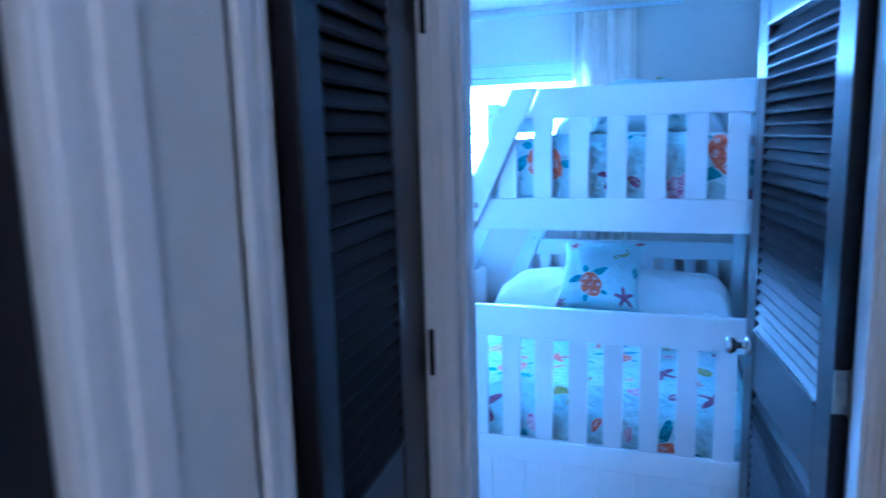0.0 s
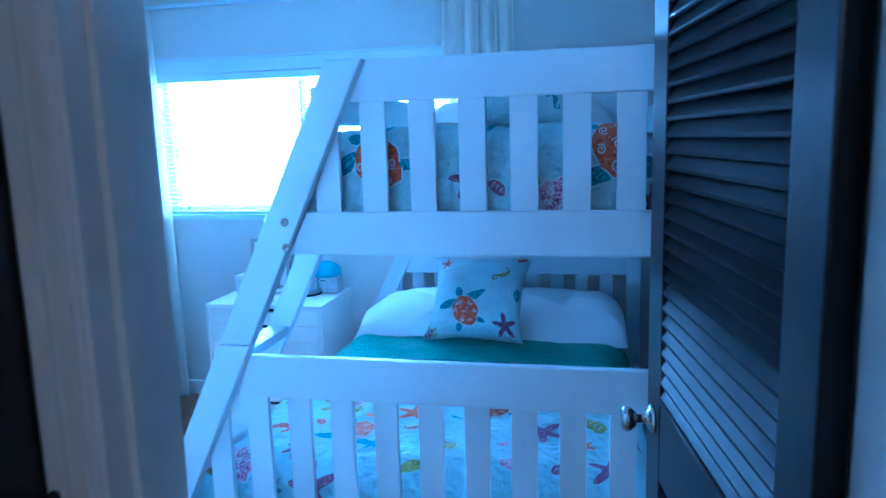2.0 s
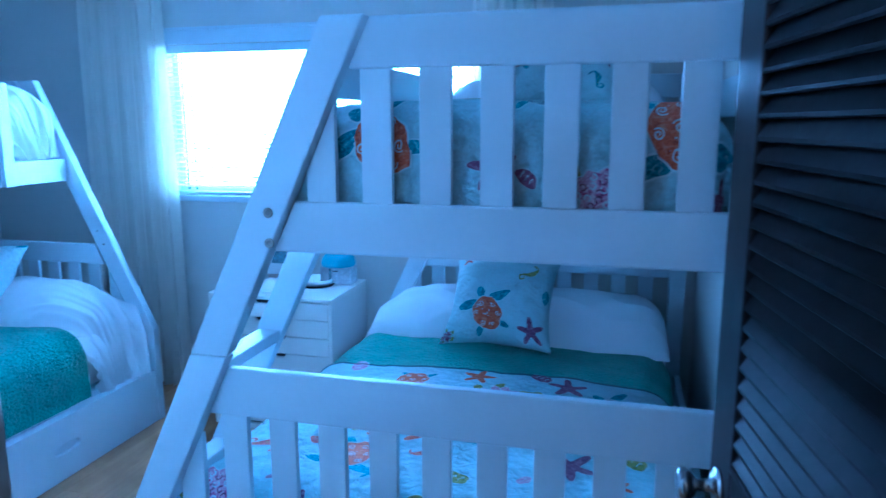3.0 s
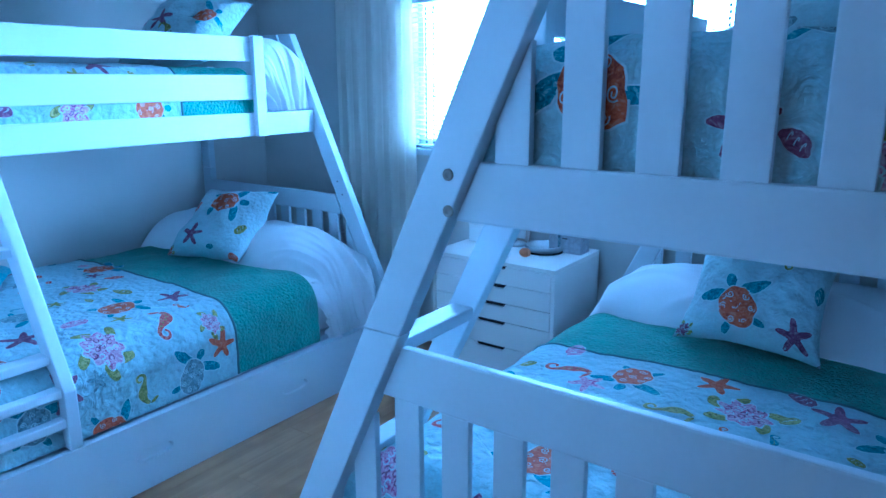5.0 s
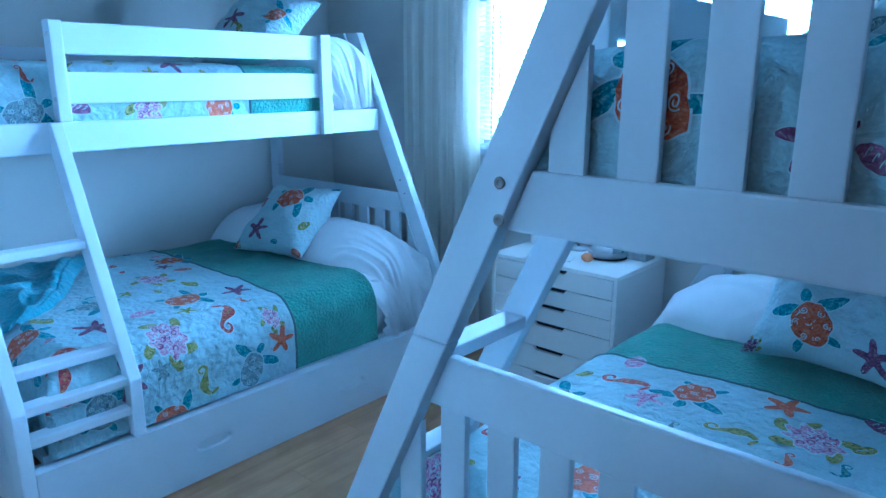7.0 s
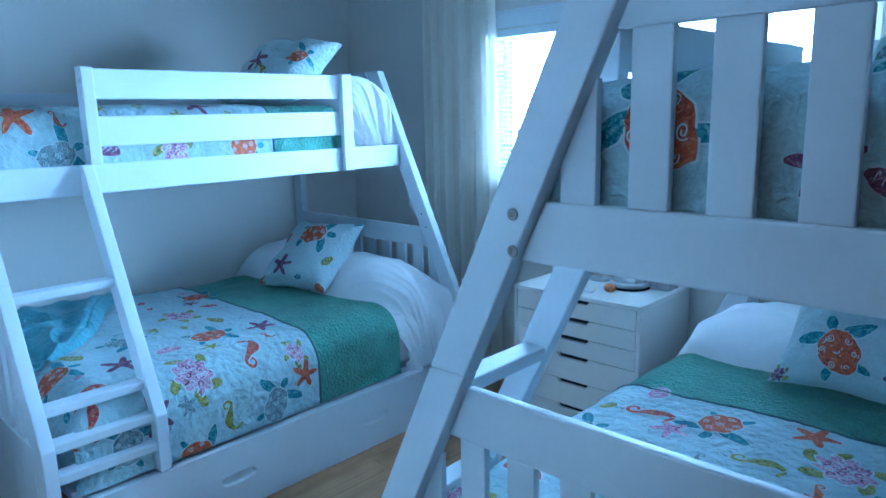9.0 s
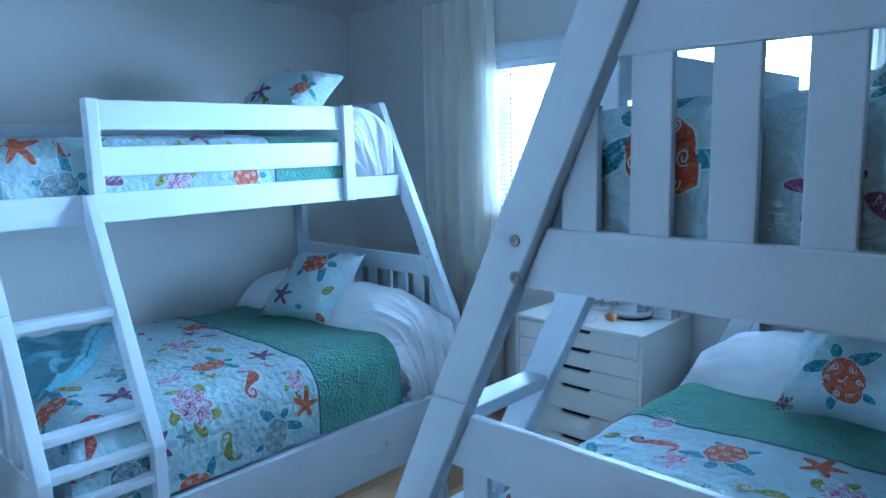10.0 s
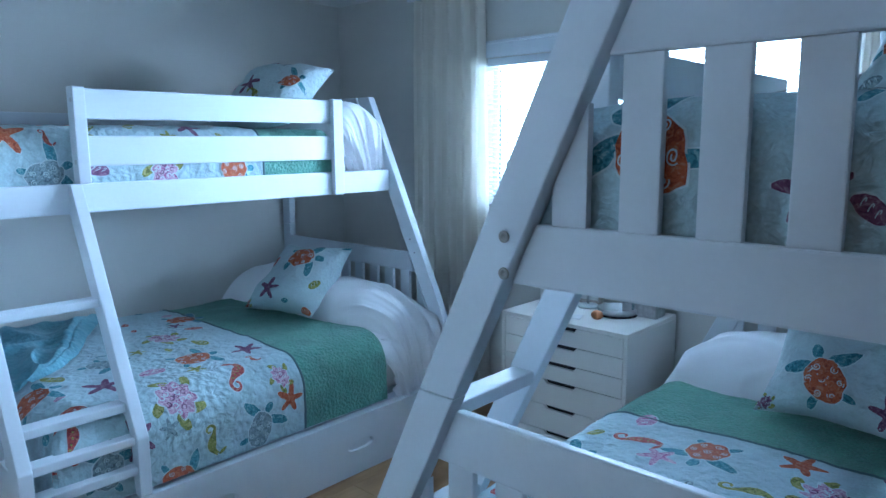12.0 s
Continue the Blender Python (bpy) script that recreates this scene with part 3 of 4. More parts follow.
        for lo, hi in zip(rings, rings[1:]):
            for i in range(n):
                bm.faces.new((lo[i], lo[(i + 1) % n], hi[(i + 1) % n], hi[i]))
        bm.faces.new(rings[-1])
        box((s * f0, v - 0.1, 0.004), (s * (f1 - 0.0155), v + 0.1, 0.284), 0, bm)
        box((s * (f1 - 0.0155), v - 0.1, 0.2835), (s * f1, v + 0.1, 0.284), 0, bm)
        part("scooped_handle", bm, WHITE, bed, "oval scooped handle in the side board")
    return bed


RIGHT_BED, LEFT_BED = (1.725, 2.69, 0.0), (-2.325, 2.315, 0.0)
bunk_bed(LEFT_BED, 1, "white painted bunk bed with ladder against the wall", foot=-0.042)
bunk_bed(RIGHT_BED, -1, "white painted slanted bunk bed near the doorway", -0.075)


# ---- bedding ----
def wrap(d, r):
    if d <= 0:
        return 0.0, 0.0
    a = d / r
    if a < math.pi / 2:
        return r * math.sin(a), r * (1 - math.cos(a))
    return r, r + d - r * math.pi / 2


class Top:
    """The cloth surface over a mattress: p across from its middle line, q along from its foot edge, in metres of cloth."""

    def __init__(self, at, s, uc, hw, v0, zt, r=0.07, seed=0.0, floor=0.312):
        self.at, self.s, self.uc, self.hw, self.v0, self.zt, self.r, self.seed, self.floor = Vector(at), s, uc, hw, v0, zt, r, seed, floor

    def base(self, p, q, off=0.0):
        r = self.r
        hx, dx = wrap(abs(p) - (self.hw - r), r)
        hy, dy = wrap(r - q, r)
        u = self.uc + math.copysign(min(abs(p), self.hw - r) + hx, p)
        v = self.v0 + max(q, r) - hy
        crown = 0.018 * max(0.0, 1 - (p / self.hw) ** 2)
        z = self.zt + crown - max(dx, dy)
        n = noise.noise((p * 3.1, q * 3.1, self.seed)) * 0.011 + noise.noise((p * 11, q * 13, self.seed + 3)) * 0.005 + abs(noise.noise((p * 20, q * 8, self.seed + 6))) * 0.004
        k = off + n
        out_u = min(1.0, dx / r) if dx >= dy else 0.0
        out_v = min(1.0, dy / r) if dy > dx else 0.0
        up = math.sqrt(max(0.0, 1 - max(out_u, out_v) ** 2))
        return Vector((self.s * (u + math.copysign(out_u * k, p)), v - out_v * k, max(z + up * k, self.floor + 0.3 * off)))

    def __call__(self, p, q, off=0.0):
        return self.base(p, q, off)


def cloth(name, top, p0, p1, q0, q1, off, mat, label, category, nu=110, nv=90, edge=None, group=""):
    t = thing(name, top.at, label, category, group)
    part("cover", grid(lambda a, b: top(p0 + a * (p1 - p0), q0 + b * (q1 - q0), off), nu, nv), mat, t, "", True)
    if edge:
        part("binding", grid(lambda a, b: top(p0 + a * (p1 - p0), q1 + 0.012 * (b - 0.5), off + 0.004 * math.sin(math.pi * b)), nu, 4), edge, t, "dark stitched binding along the edge", True)
    return t


# printed motifs, laid out on a surface function f(a, b, lift)
def blob(bm, f, rfun, cx, cy, rot, lift, mat, n=24, rings=3):
    c, s_ = math.cos(rot), math.sin(rot)

    def at(r, t):
        x, y = rfun(t)
        r *= 1 + 0.16 * noise.noise((math.cos(t) * 2 + cx * 50, math.sin(t) * 2, cy * 50)) + 0.07 * noise.noise((math.cos(t) * 6 + cx * 50, math.sin(t) * 6, cy * 50))
        return f(cx + r * (x * c - y * s_), cy + r * (x * s_ + y * c), lift)
    mid = bm.verts.new(at(0, 0))
    old = None
    for k in range(1, rings + 1):
        ring = [bm.verts.new(at(k / rings, 2 * math.pi * i / n)) for i in range(n)]
        for i in range(n):
            j = (i + 1) % n
            face = bm.faces.new((mid, ring[i], ring[j]) if old is None else (old[i], ring[i], ring[j], old[j]))
            face.material_index, face.smooth = mat, True
        old = ring


def stroke(bm, f, path, width, lift, mat, n=22):
    """A ribbon along path(t) -> x, y, with width(t)."""
    old = None
    for i in range(n + 1):
        t = i / n
        x, y = path(t)
        x2, y2 = path(min(1, t + 0.01))
        x1, y1 = path(max(0, t - 0.01))
        d = Vector((x2 - x1, y2 - y1)).normalized()
        w = width(t) / 2
        row = [bm.verts.new(f(x - d.y * w * k, y + d.x * w * k, lift)) for k in (-1, 0, 1)]
        if old:
            for a in range(2):
                face = bm.faces.new((old[a], old[a + 1], row[a + 1], row[a]))
                face.material_index, face.smooth = mat, True
        old = row


def ellipse(a, b):
    return lambda t: (a * math.cos(t), b * math.sin(t))


def rotated(x, y, cx, cy, rot, k):
    return cx + k * (x * math.cos(rot) - y * math.sin(rot)), cy + k * (x * math.sin(rot) + y * math.cos(rot))


def turtle(bm, f, cx, cy, k, rot, shell=0, fin=1, extra=None):
    for nm, x, y, a, b_, r in (("flipper", 0.62, 0.66, 0.5, 0.2, 1.4), ("flipper", 0.62, -0.66, 0.5, 0.2, -1.4), ("flipper", -0.62, 0.5, 0.27, 0.13, 2.4), ("flipper", -0.62, -0.5, 0.27, 0.13, -2.4), ("head", 0.95, 0, 0.24, 0.17, 0)):
        px, py = rotated(x, y, cx, cy, rot, k)
        piece = bmesh.new()
        blob(piece, f, ellipse(k * a * 1.1, k * b_ * 1.2), px, py, rot + r, 0.0012, 6, 18, 2)
        blob(piece, f, ellipse(k * a, k * b_), px, py, rot + r, 0.0022, fin, 18, 2)
        extra.append((nm, piece))
    blob(bm, f, ellipse(k * 0.76, k * 0.62), cx, cy, rot, 0.0026, 6, 28)
    blob(bm, f, ellipse(k * 0.72, k * 0.58), cx, cy, rot, 0.0034, shell, 28)
    for x, y, q in ((0.05, 0.03, 0.75), (0.46, 0.12, 0.7), (0.28, -0.36, 0.65), (-0.12, -0.42, 0.6), (-0.5, -0.1, 0.7), (-0.34, 0.28, 0.65), (0.12, 0.42, 0.6)):
        px, py = rotated(x, y, cx, cy, rot, k)
        piece = bmesh.new()
        stroke(piece, f, lambda t, px=px, py=py, q=q: (px + k * q * 0.19 * (1 - 0.85 * t) * math.cos(9.5 * t + 7 * x), py + k * q * 0.19 * (1 - 0.85 * t) * math.sin(9.5 * t + 7 * x)), lambda t: k * 0.027, 0.0042, 6, 20)
        extra.append(("swirl", piece))
    for i in range(5):
        px, py = rotated(0.36 * math.cos(2.4 * i) * (i / 9) ** 0.5 + 0.1, 0.3 * math.sin(2.4 * i) * (i / 9) ** 0.5, cx, cy, rot, k)
        blob(bm, f, ellipse(k * 0.022, k * 0.022), px, py, 0, 0.0042, 6, 6, 1)


def starfish(bm, f, cx, cy, k, rot, mat=2):
    star = lambda w: (lambda t: ((lambda r: (r * math.cos(t), r * math.sin(t)))(w * (0.36 + 0.64 * abs(math.cos(2.5 * t)) ** 3.2))))
    blob(bm, f, star(k * 1.05), cx, cy, rot, 0.0012, 6, 50)
    blob(bm, f, star(k), cx, cy, rot, 0.0024, mat, 50)


def seahorse(bm, f, cx, cy, k, rot, mat=5):
    def path(t):
        if t < 0.62:
            x, y = 0.26 * math.sin(3.1 * t / 0.62 * 1.3 + 0.3) * (1 - 0.2 * t), 1.0 - 2.3 * t
        else:
            a = (t - 0.62) / 0.38 * 5.0
            r = 0.27 * (1 - 0.12 * a)
            x0, y0 = 0.26 * math.sin(3.1 * 1.3 + 0.3) * 0.876, 1.0 - 2.3 * 0.62
            x, y = x0 + 0.27 - r * math.cos(a), y0 - r * math.sin(a)
        return rotated(x, y, cx, cy, rot, k)
    wd = lambda t: k * (0.20 + 0.32 * math.exp(-((t - 0.28) / 0.16) ** 2)) * (1 - 0.9 * max(0, t - 0.4))
    stroke(bm, f, path, lambda t: wd(t) + 0.08 * k, 0.0012, 6, 40)
    stroke(bm, f, path, wd, 0.0024, mat, 40)
    px, py = rotated(-0.2, 0.98, cx, cy, rot, k)
    blob(bm, f, ellipse(k * 0.26, k * 0.09), px, py, rot + 0.3, 0.0028, mat, 14, 2)
    for t in (0.15, 0.24, 0.33, 0.42, 0.5):
        px, py = path(t)
        blob(bm, f, ellipse(k * 0.05, k * 0.05), px, py, 0, 0.0036, 4, 8, 1)


def coral(bm, f, cx, cy, k, rot, mat=3):
    for i in range(5):
        a = rot + 0.4 + i * 1.35
        px, py = cx + 0.95 * k * math.cos(a), cy + 0.8 * k * math.sin(a)
        blob(bm, f, ellipse(k * 0.36, k * 0.19), px, py, a + 0.7, 0.0018, 4, 18, 2)
    frill = lambda w: (lambda t: (w * (1 + 0.14 * math.sin(9 * t)) * math.cos(t), 0.8 * w * (1 + 0.14 * math.sin(9 * t)) * math.sin(t)))
    blob(bm, f, frill(k * 0.82), cx, cy, rot, 0.0024, 6, 45)
    blob(bm, f, frill(k * 0.76), cx, cy, rot, 0.0032, mat, 45)
    for i in range(16):
        a, r = 2.4 * i, 0.17 * math.sqrt(i)
        px, py = cx + k * r * math.cos(a), cy + k * r * 0.8 * math.sin(a)
        stroke(bm, f, lambda t, px=px, py=py: (px + k * 0.09 * math.cos(5 * t + a), py + k * 0.09 * math.sin(5 * t + a)), lambda t: k * 0.045, 0.0042, 6 if i % 2 else 2, 8)


def shell(bm, f, cx, cy, k, rot, mat=5):
    blob(bm, f, ellipse(k * 0.8, k * 0.5), cx, cy, rot, 0.0014, 6, 20)
    blob(bm, f, lambda t: (k * 0.74 * math.cos(t) * (1 - 0.2 * math.sin(t)), k * 0.45 * math.sin(t)), cx, cy, rot, 0.0024, mat, 20)
    for i in range(3):
        px, py = rotated(-0.35 + 0.35 * i, 0, cx, cy, rot, k)
        stroke(bm, f, lambda t, px=px, py=py: (px + 0.1 * k * math.cos(4 * t), py + 0.18 * k * math.sin(4 * t - 1)), lambda t: 0.04 * k, 0.0034, 6, 8)


PRINT_MATS = [ORANGE, TEAL, PURPLE, PINK, OLIVE, RED, PALE, GREY]
KINDS = {"turtle": turtle, "starfish": starfish, "seahorse": seahorse, "coral": coral, "shell": shell}


def print_motif(kind, f, cx, cy, k, rot, parent, **more):
    def flat(name, bm, under):
        me = bpy.data.meshes.new(name)
        bm.to_mesh(me)
        bm.free()
        for m in PRINT_MATS:
            me.materials.append(m)
        ob = new(name, me)
        ob.parent = under
        return ob
    bm, extra = bmesh.new(), []
    if kind == "turtle":
        more["extra"] = extra
    KINDS[kind](bm, f, cx, cy, k, rot, **more)
    ob = flat("printed_" + kind, bm, parent)
    for name, piece in extra:
        flat(name, piece, ob)
    return ob


# kind, across, along, size, turn, colour of each print, by bunk and side
PRINTS = {
    ("lower", 1): [("coral", 0.66, 0.45, 0.10, 0.5, 3), ("seahorse", 0.64, 0.71, 0.095, 1.2, 5), ("starfish", 0.79, 0.925, 0.066, 0.4, 0), ("coral", 0.695, 0.90, 0.055, 0.4, 3), ("turtle", 0.39, 0.66, 0.105, 1.7, 0), ("starfish", 0.42, 0.90, 0.07, 0.9, 2),
                   ("seahorse", 0.84, 0.56, 0.075, -1.3, 4), ("turtle", 0.88, 0.77, 0.10, 2.6, 7), ("turtle", 0.96, 0.41, 0.09, 1.4, 0), ("shell", 0.44, 0.46, 0.07, 1.5, 3), ("starfish", 0.45, 0.27, 0.08, 0.2, 2)],
    ("upper", 1): [("coral", 0.60, 0.65, 0.09, 0.2, 3), ("turtle", 0.60, 0.97, 0.09, 1.6, 0), ("shell", 0.58, 0.38, 0.06, 1.4, 2), ("turtle", 0.60, 0.19, 0.09, 2.0, 7), ("starfish", 0.45, 0.07, 0.085, 0.6, 0), ("turtle", 0.29, 0.30, 0.09, 0.4, 0),
                   ("starfish", 0.40, 0.80, 0.07, 0.3, 2), ("seahorse", 0.38, 0.55, 0.07, 1.2, 4), ("coral", 0.1, 0.55, 0.09, 0.7, 3)],
    ("lower", -1): [("seahorse", 0.46, 0.80, 0.09, 1.6, 5), ("turtle", 0.24, 0.84, 0.10, -1.5, 0), ("coral", -0.10, 0.78, 0.10, 0.9, 3), ("starfish", 0.01, 0.93, 0.07, 0.5, 0), ("seahorse", 0.09, 0.67, 0.08, 1.6, 4),
                    ("starfish", -0.32, 0.91, 0.075, 0.2, 2), ("shell", -0.22, 0.97, 0.06, 0.7, 2), ("starfish", 0.34, 0.72, 0.065, 0.8, 3), ("turtle", -0.5, 0.8, 0.1, 0.7, 7), ("shell", 0.5, 0.98, 0.07, 1.5, 3)],
    ("upper", -1): [("turtle", 0.24, -0.045, 0.1, 0.78, 0), ("starfish", -0.01, -0.095, 0.06, 1.4, 2), ("coral", -0.235, -0.14, 0.075, 0.3, 3), ("turtle", -0.39, -0.002, 0.112, -1.75, 0), ("shell", -0.085, -0.115, 0.035, 0.7, 2),
                    ("turtle", -0.10, 0.1, 0.08, 1.5, 7), ("starfish", 0.3, 0.35, 0.08, 0, 0), ("starfish", -0.49, -0.14, 0.05, 0.4, 2)],
}
PRINTS[("lower", 1)] += [("turtle", 0.35, 0.04, 0.10, 1.7, 0), ("shell", 0.60, 0.10, 0.08, 1.4, 5), ("seahorse", 0.72, 0.05, 0.085, 1.6, 5), ("turtle", 0.84, 0.16, 0.09, 2.9, 7), ("shell", 0.24, 0.16, 0.07, 0.5, 4),
                         ("turtle", -0.27, 0.94, 0.10, 1.3, 0), ("shell", 0.2, 0.8, 0.065, 0.3, 4), ("coral", 0.02, 0.71, 0.095, 0.2, 3), ("turtle", 0.20, 0.36, 0.09, 0.6, 7), ("starfish", 0.76, 0.27, 0.075, 0.9, 2), ("shell", -0.05, 0.9, 0.06, 1, 5)]
PRINTS[("lower", -1)] += [("starfish", 0.30, -0.02, 0.08, 0.2, 2), ("turtle", 0.24, 0.25, 0.10, -1.3, 0), ("seahorse", 0.03, 0.05, 0.08, 1.7, 4), ("shell", -0.07, 0.19, 0.07, 0.4, 4), ("starfish", -0.37, 0.33, 0.08, 0.9, 2), ("seahorse", 0.55, 0.27, 0.08, 1.9, 5),
                          ("coral", 0.57, 0.04, 0.09, 0.3, 3), ("turtle", -0.19, 0.48, 0.09, 1.2, 0), ("shell", -0.54, 0.41, 0.07, 1, 4), ("seahorse", -0.16, -0.17, 0.08, 1.4, 5), ("turtle", -0.43, -0.13, 0.10, 0.5, 0), ("turtle", 0.12, -0.18, 0.08, 1.5, 7),
                          ("starfish", 0.08, 0.42, 0.07, 0.3, 0), ("coral", 0.35, 0.48, 0.09, 0.9, 3), ("starfish", -0.58, 0.12, 0.075, 0.4, 2), ("shell", -0.3, 0.1, 0.06, 0.2, 3), ("turtle", 0.58, 0.58, 0.09, 2.4, 7)]


def pillow_surface(w, h, t, seed, side=1):
    def f(a, b, lift=0.0):
        x, y = max(-1, min(1, a / (w / 2))), max(-1, min(1, b / (h / 2)))
        body = max(0.0, (1 - abs(x) ** 2.6)) ** 0.55 * max(0.0, (1 - abs(y) ** 2.6)) ** 0.55
        pinch = 1 - 0.14 * (1 - y * y) * abs(x) ** 3
        pinch2 = 1 - 0.14 * (1 - x * x) * abs(y) ** 3
        n = 0.18 * noise.noise((x * 2.2, y * 2.2, seed)) + 0.15 * noise.noise((x * 5, y * 5, seed + 2))
        z = side * (t / 2 * body * (1 + n) + 0.003 + lift)
        droop = 0.022 * noise.noise((x * 1.5, y * 1.5, seed + 8))
        return Vector((x * w / 2 * pinch, y * h / 2 * pinch2, z + droop))
    return f


def pillow(name, w, h, t, m, mat, label, category, seed, group=""):
    p = tagged(new(name), label, category, group)
    p.matrix_world = m
    bm = bmesh.new()
    n = 36
    for side in (1, -1):
        f = pillow_surface(w, h, t, seed, side)
        vs = [[bm.verts.new(f((i / n - 0.5) * w, (j / n - 0.5) * h)) for j in range(n + 1)] for i in range(n + 1)]
        for i in range(n):
            for j in range(n):
                bm.faces.new((vs[i][j], vs[i + 1][j], vs[i + 1][j + 1], vs[i][j + 1]))
    bmesh.ops.remove_doubles(bm, verts=bm.verts, dist=0.0065)
    part("cover", bm, mat, p, "", True)
    return p


def deco_pillow(m, label, seed, w, turned=0, h=None):
    h = h or w
    p = pillow("printed_cushion", w, h, 0.2, m, CUSHION, label, "cushion", seed, "printed cushions")
    f = pillow_surface(w, h, 0.2, seed)
    if turned == 2:
        prints = (("turtle", 0.165, 0.0, 0.08, 0.9, 0), ("starfish", -0.05, -0.05, 0.07, 0.5, 2), ("shell", -0.21, 0.16, 0.04, 0.4, 1), ("starfish", -0.02, 0.2, 0.04, 0.1, 2), ("seahorse", 0.03, -0.14, 0.06, 0.8, 4),
                  ("shell", -0.22, 0.0, 0.035, 1.2, 3), ("shell", 0.05, 0.17, 0.035, 0.6, 7), ("coral", -0.16, -0.17, 0.05, 0.2, 3))
    elif turned == 3:
        prints = (("turtle", -0.13, -0.02, 0.09, 1.2, 0), ("starfish", 0.17, 0.0, 0.06, 0.6, 2), ("shell", 0.03, -0.12, 0.045, 0.5, 1), ("shell", 0.08, 0.14, 0.045, 1.0, 4), ("seahorse", 0.16, -0.17, 0.05, 0.4, 1), ("shell", -0.18, -0.19, 0.04, 0.2, 7))
    elif turned:
        prints = (("turtle", 0.03, 0.075, 0.112, 0.15, 0), ("starfish", -0.075, -0.145, 0.07, 1.5, 2), ("shell", 0.185, -0.06, 0.05, 1.0, 4), ("shell", -0.17, 0.05, 0.045, 1.0, 5), ("shell", 0.2, -0.225, 0.045, 0.3, 0),
                  ("shell", 0.05, -0.2, 0.03, 0.2, 1), ("shell", 0.22, 0.22, 0.03, 0.7, 1), ("shell", -0.1, 0.235, 0.04, 0.0, 1), ("coral", -0.225, -0.22, 0.03, 0.0, 0))
    else:
        prints = (("turtle", -0.03, -0.112, 0.1, 1.95, 0), ("starfish", 0.155, -0.165, 0.062, 1.75, 2), ("seahorse", 0.11, 0.085, 0.055, -0.9, 4), ("starfish", -0.16, 0.16, 0.04, 0.3, 5), ("shell", 0.0, 0.2, 0.05, 0.0, 4),
                  ("shell", 0.205, 0.2, 0.035, 0.8, 5), ("coral", -0.205, -0.205, 0.032, 0.0, 2), ("shell", 0.212, 0.0, 0.04, 1.4, 1))
    for kind, x, y, k, rot, mat in prints:
        print_motif(kind, f, x, y, k, rot, p, **({"shell": mat} if kind == "turtle" else {"mat": mat}))
    return p


def dress(at, s, which, seed):
    """Mattress, sheet, quilt, blanket and pillows for one bunk."""
    lower = which == "lower"
    uc, hw, v0, zt, zb = (0.71, 0.70, 0.085, 0.60, 0.302) if lower else (0.515, 0.475, 0.075, 1.585, 1.327)
    length = 1.87
    r = 0.13 if lower else 0.09
    top = Top(at, s, uc, hw, v0, zt, r, seed, 0.29 if lower else 1.332)
    mt = thing("mattress", at, "white mattress on the %s bunk" % which, "mattress", "mattresses")
    part("body", box((s * (uc - hw + 0.02), v0 + 0.02, zb), (s * (uc + hw - 0.02), v0 + length, zt - 0.02), r * 0.75), COTTON, mt, "", True)
    drop = zt - (0.27 if lower else 1.36)
    qe, ge = (1.0, 1.49) if lower else ((1.13, 1.53) if s > 0 else (1.02, 1.38))
    side_p = hw - r + r * math.pi / 2 + (drop - r)
    q = cloth("printed_quilt", top, -side_p if not lower else -(hw + 0.1), side_p, -drop + 0.04, qe, 0.012, QUILT, "aqua quilt printed with sea turtles, starfish and seahorses", "quilt", 120, 120, BINDING, "printed quilts")
    for kind, p, qq, k, rot, mat in PRINTS[(which, s)]:
        more = {"shell": mat} if kind == "turtle" else {"mat": mat}
        print_motif(kind, lambda a, b_, lift: top(a, b_, 0.0128 + 0.6 * lift), p, qq, k, rot, q, **more)
    rng = random.Random(int(seed * 10))
    taken = [(m[1], m[2]) for m in PRINTS[(which, s)]]
    for _ in range(260):
        p, qq = rng.uniform(-hw, hw + 0.22), rng.uniform(-drop + 0.1 if lower else 0.12, qe - 0.07)
        if min((p - a) ** 2 + (qq - b_) ** 2 for a, b_ in taken) > 0.115 ** 2:
            taken.append((p, qq))
            kind = rng.choice(("shell", "starfish", "seahorse", "shell"))
            print_motif(kind, lambda a, b_, lift: top(a, b_, 0.0128 + 0.6 * lift), p, qq, rng.uniform(0.03, 0.045), rng.uniform(0, 6.28), q, mat=rng.choice((0, 1, 2, 3, 4, 5, 7)))
    if lower and s > 0:
        def flap(a, b_):
            p = -0.64 + 0.87 * a
            far = 0.07 + 0.68 * max(0.0, 0.24 - p) ** 0.7 + 0.012 * math.sin(9 * a + 1)
            qq = -0.08 + b_ * (far + 0.08)
            c = max(0.0, 1 - ((b_ - 0.95) / 0.05) ** 2)
            roll = 0.02 * (1 - a ** 6) * math.sqrt(c)
            w = 0.8 * noise.noise((p * 2, qq * 2, 11))
            ridge = 1 - min(1.0, 2.4 * abs(noise.noise((p * 3 + qq * 2 + w, qq * 4 - p * 2, 3))))
            hollow = 0.03 * math.exp(-((b_ - 0.86) / 0.06) ** 2) * (0.4 + 0.6 * math.sin(3.0 * a + 0.4)) - 0.02 * math.exp(-((b_ - 0.68) / 0.09) ** 2)
            crease = 0.045 * ridge ** 1.5 * min(1.0, 3.5 * (1 - b_)) + 0.008 * noise.noise((p * 9, qq * 9, 8)) * min(1.0, 3 * (1 - b_))
            return top(p, qq, 0.021 + max(0.0, 0.012 * min(1, 4 * b_) + roll + crease + hollow) * (1 - b_ ** 30))
        part("folded_corner", grid(flap, 90, 90), LINING, q, "turquoise lining of the folded-back corner", True)
    cloth("green_blanket", top, -(hw + 0.08), side_p, qe - 0.10, ge, 0.007, GREEN, "sea-green quilted blanket folded across the %s bunk" % which, "blanket", 100, 50, None, "green blankets")

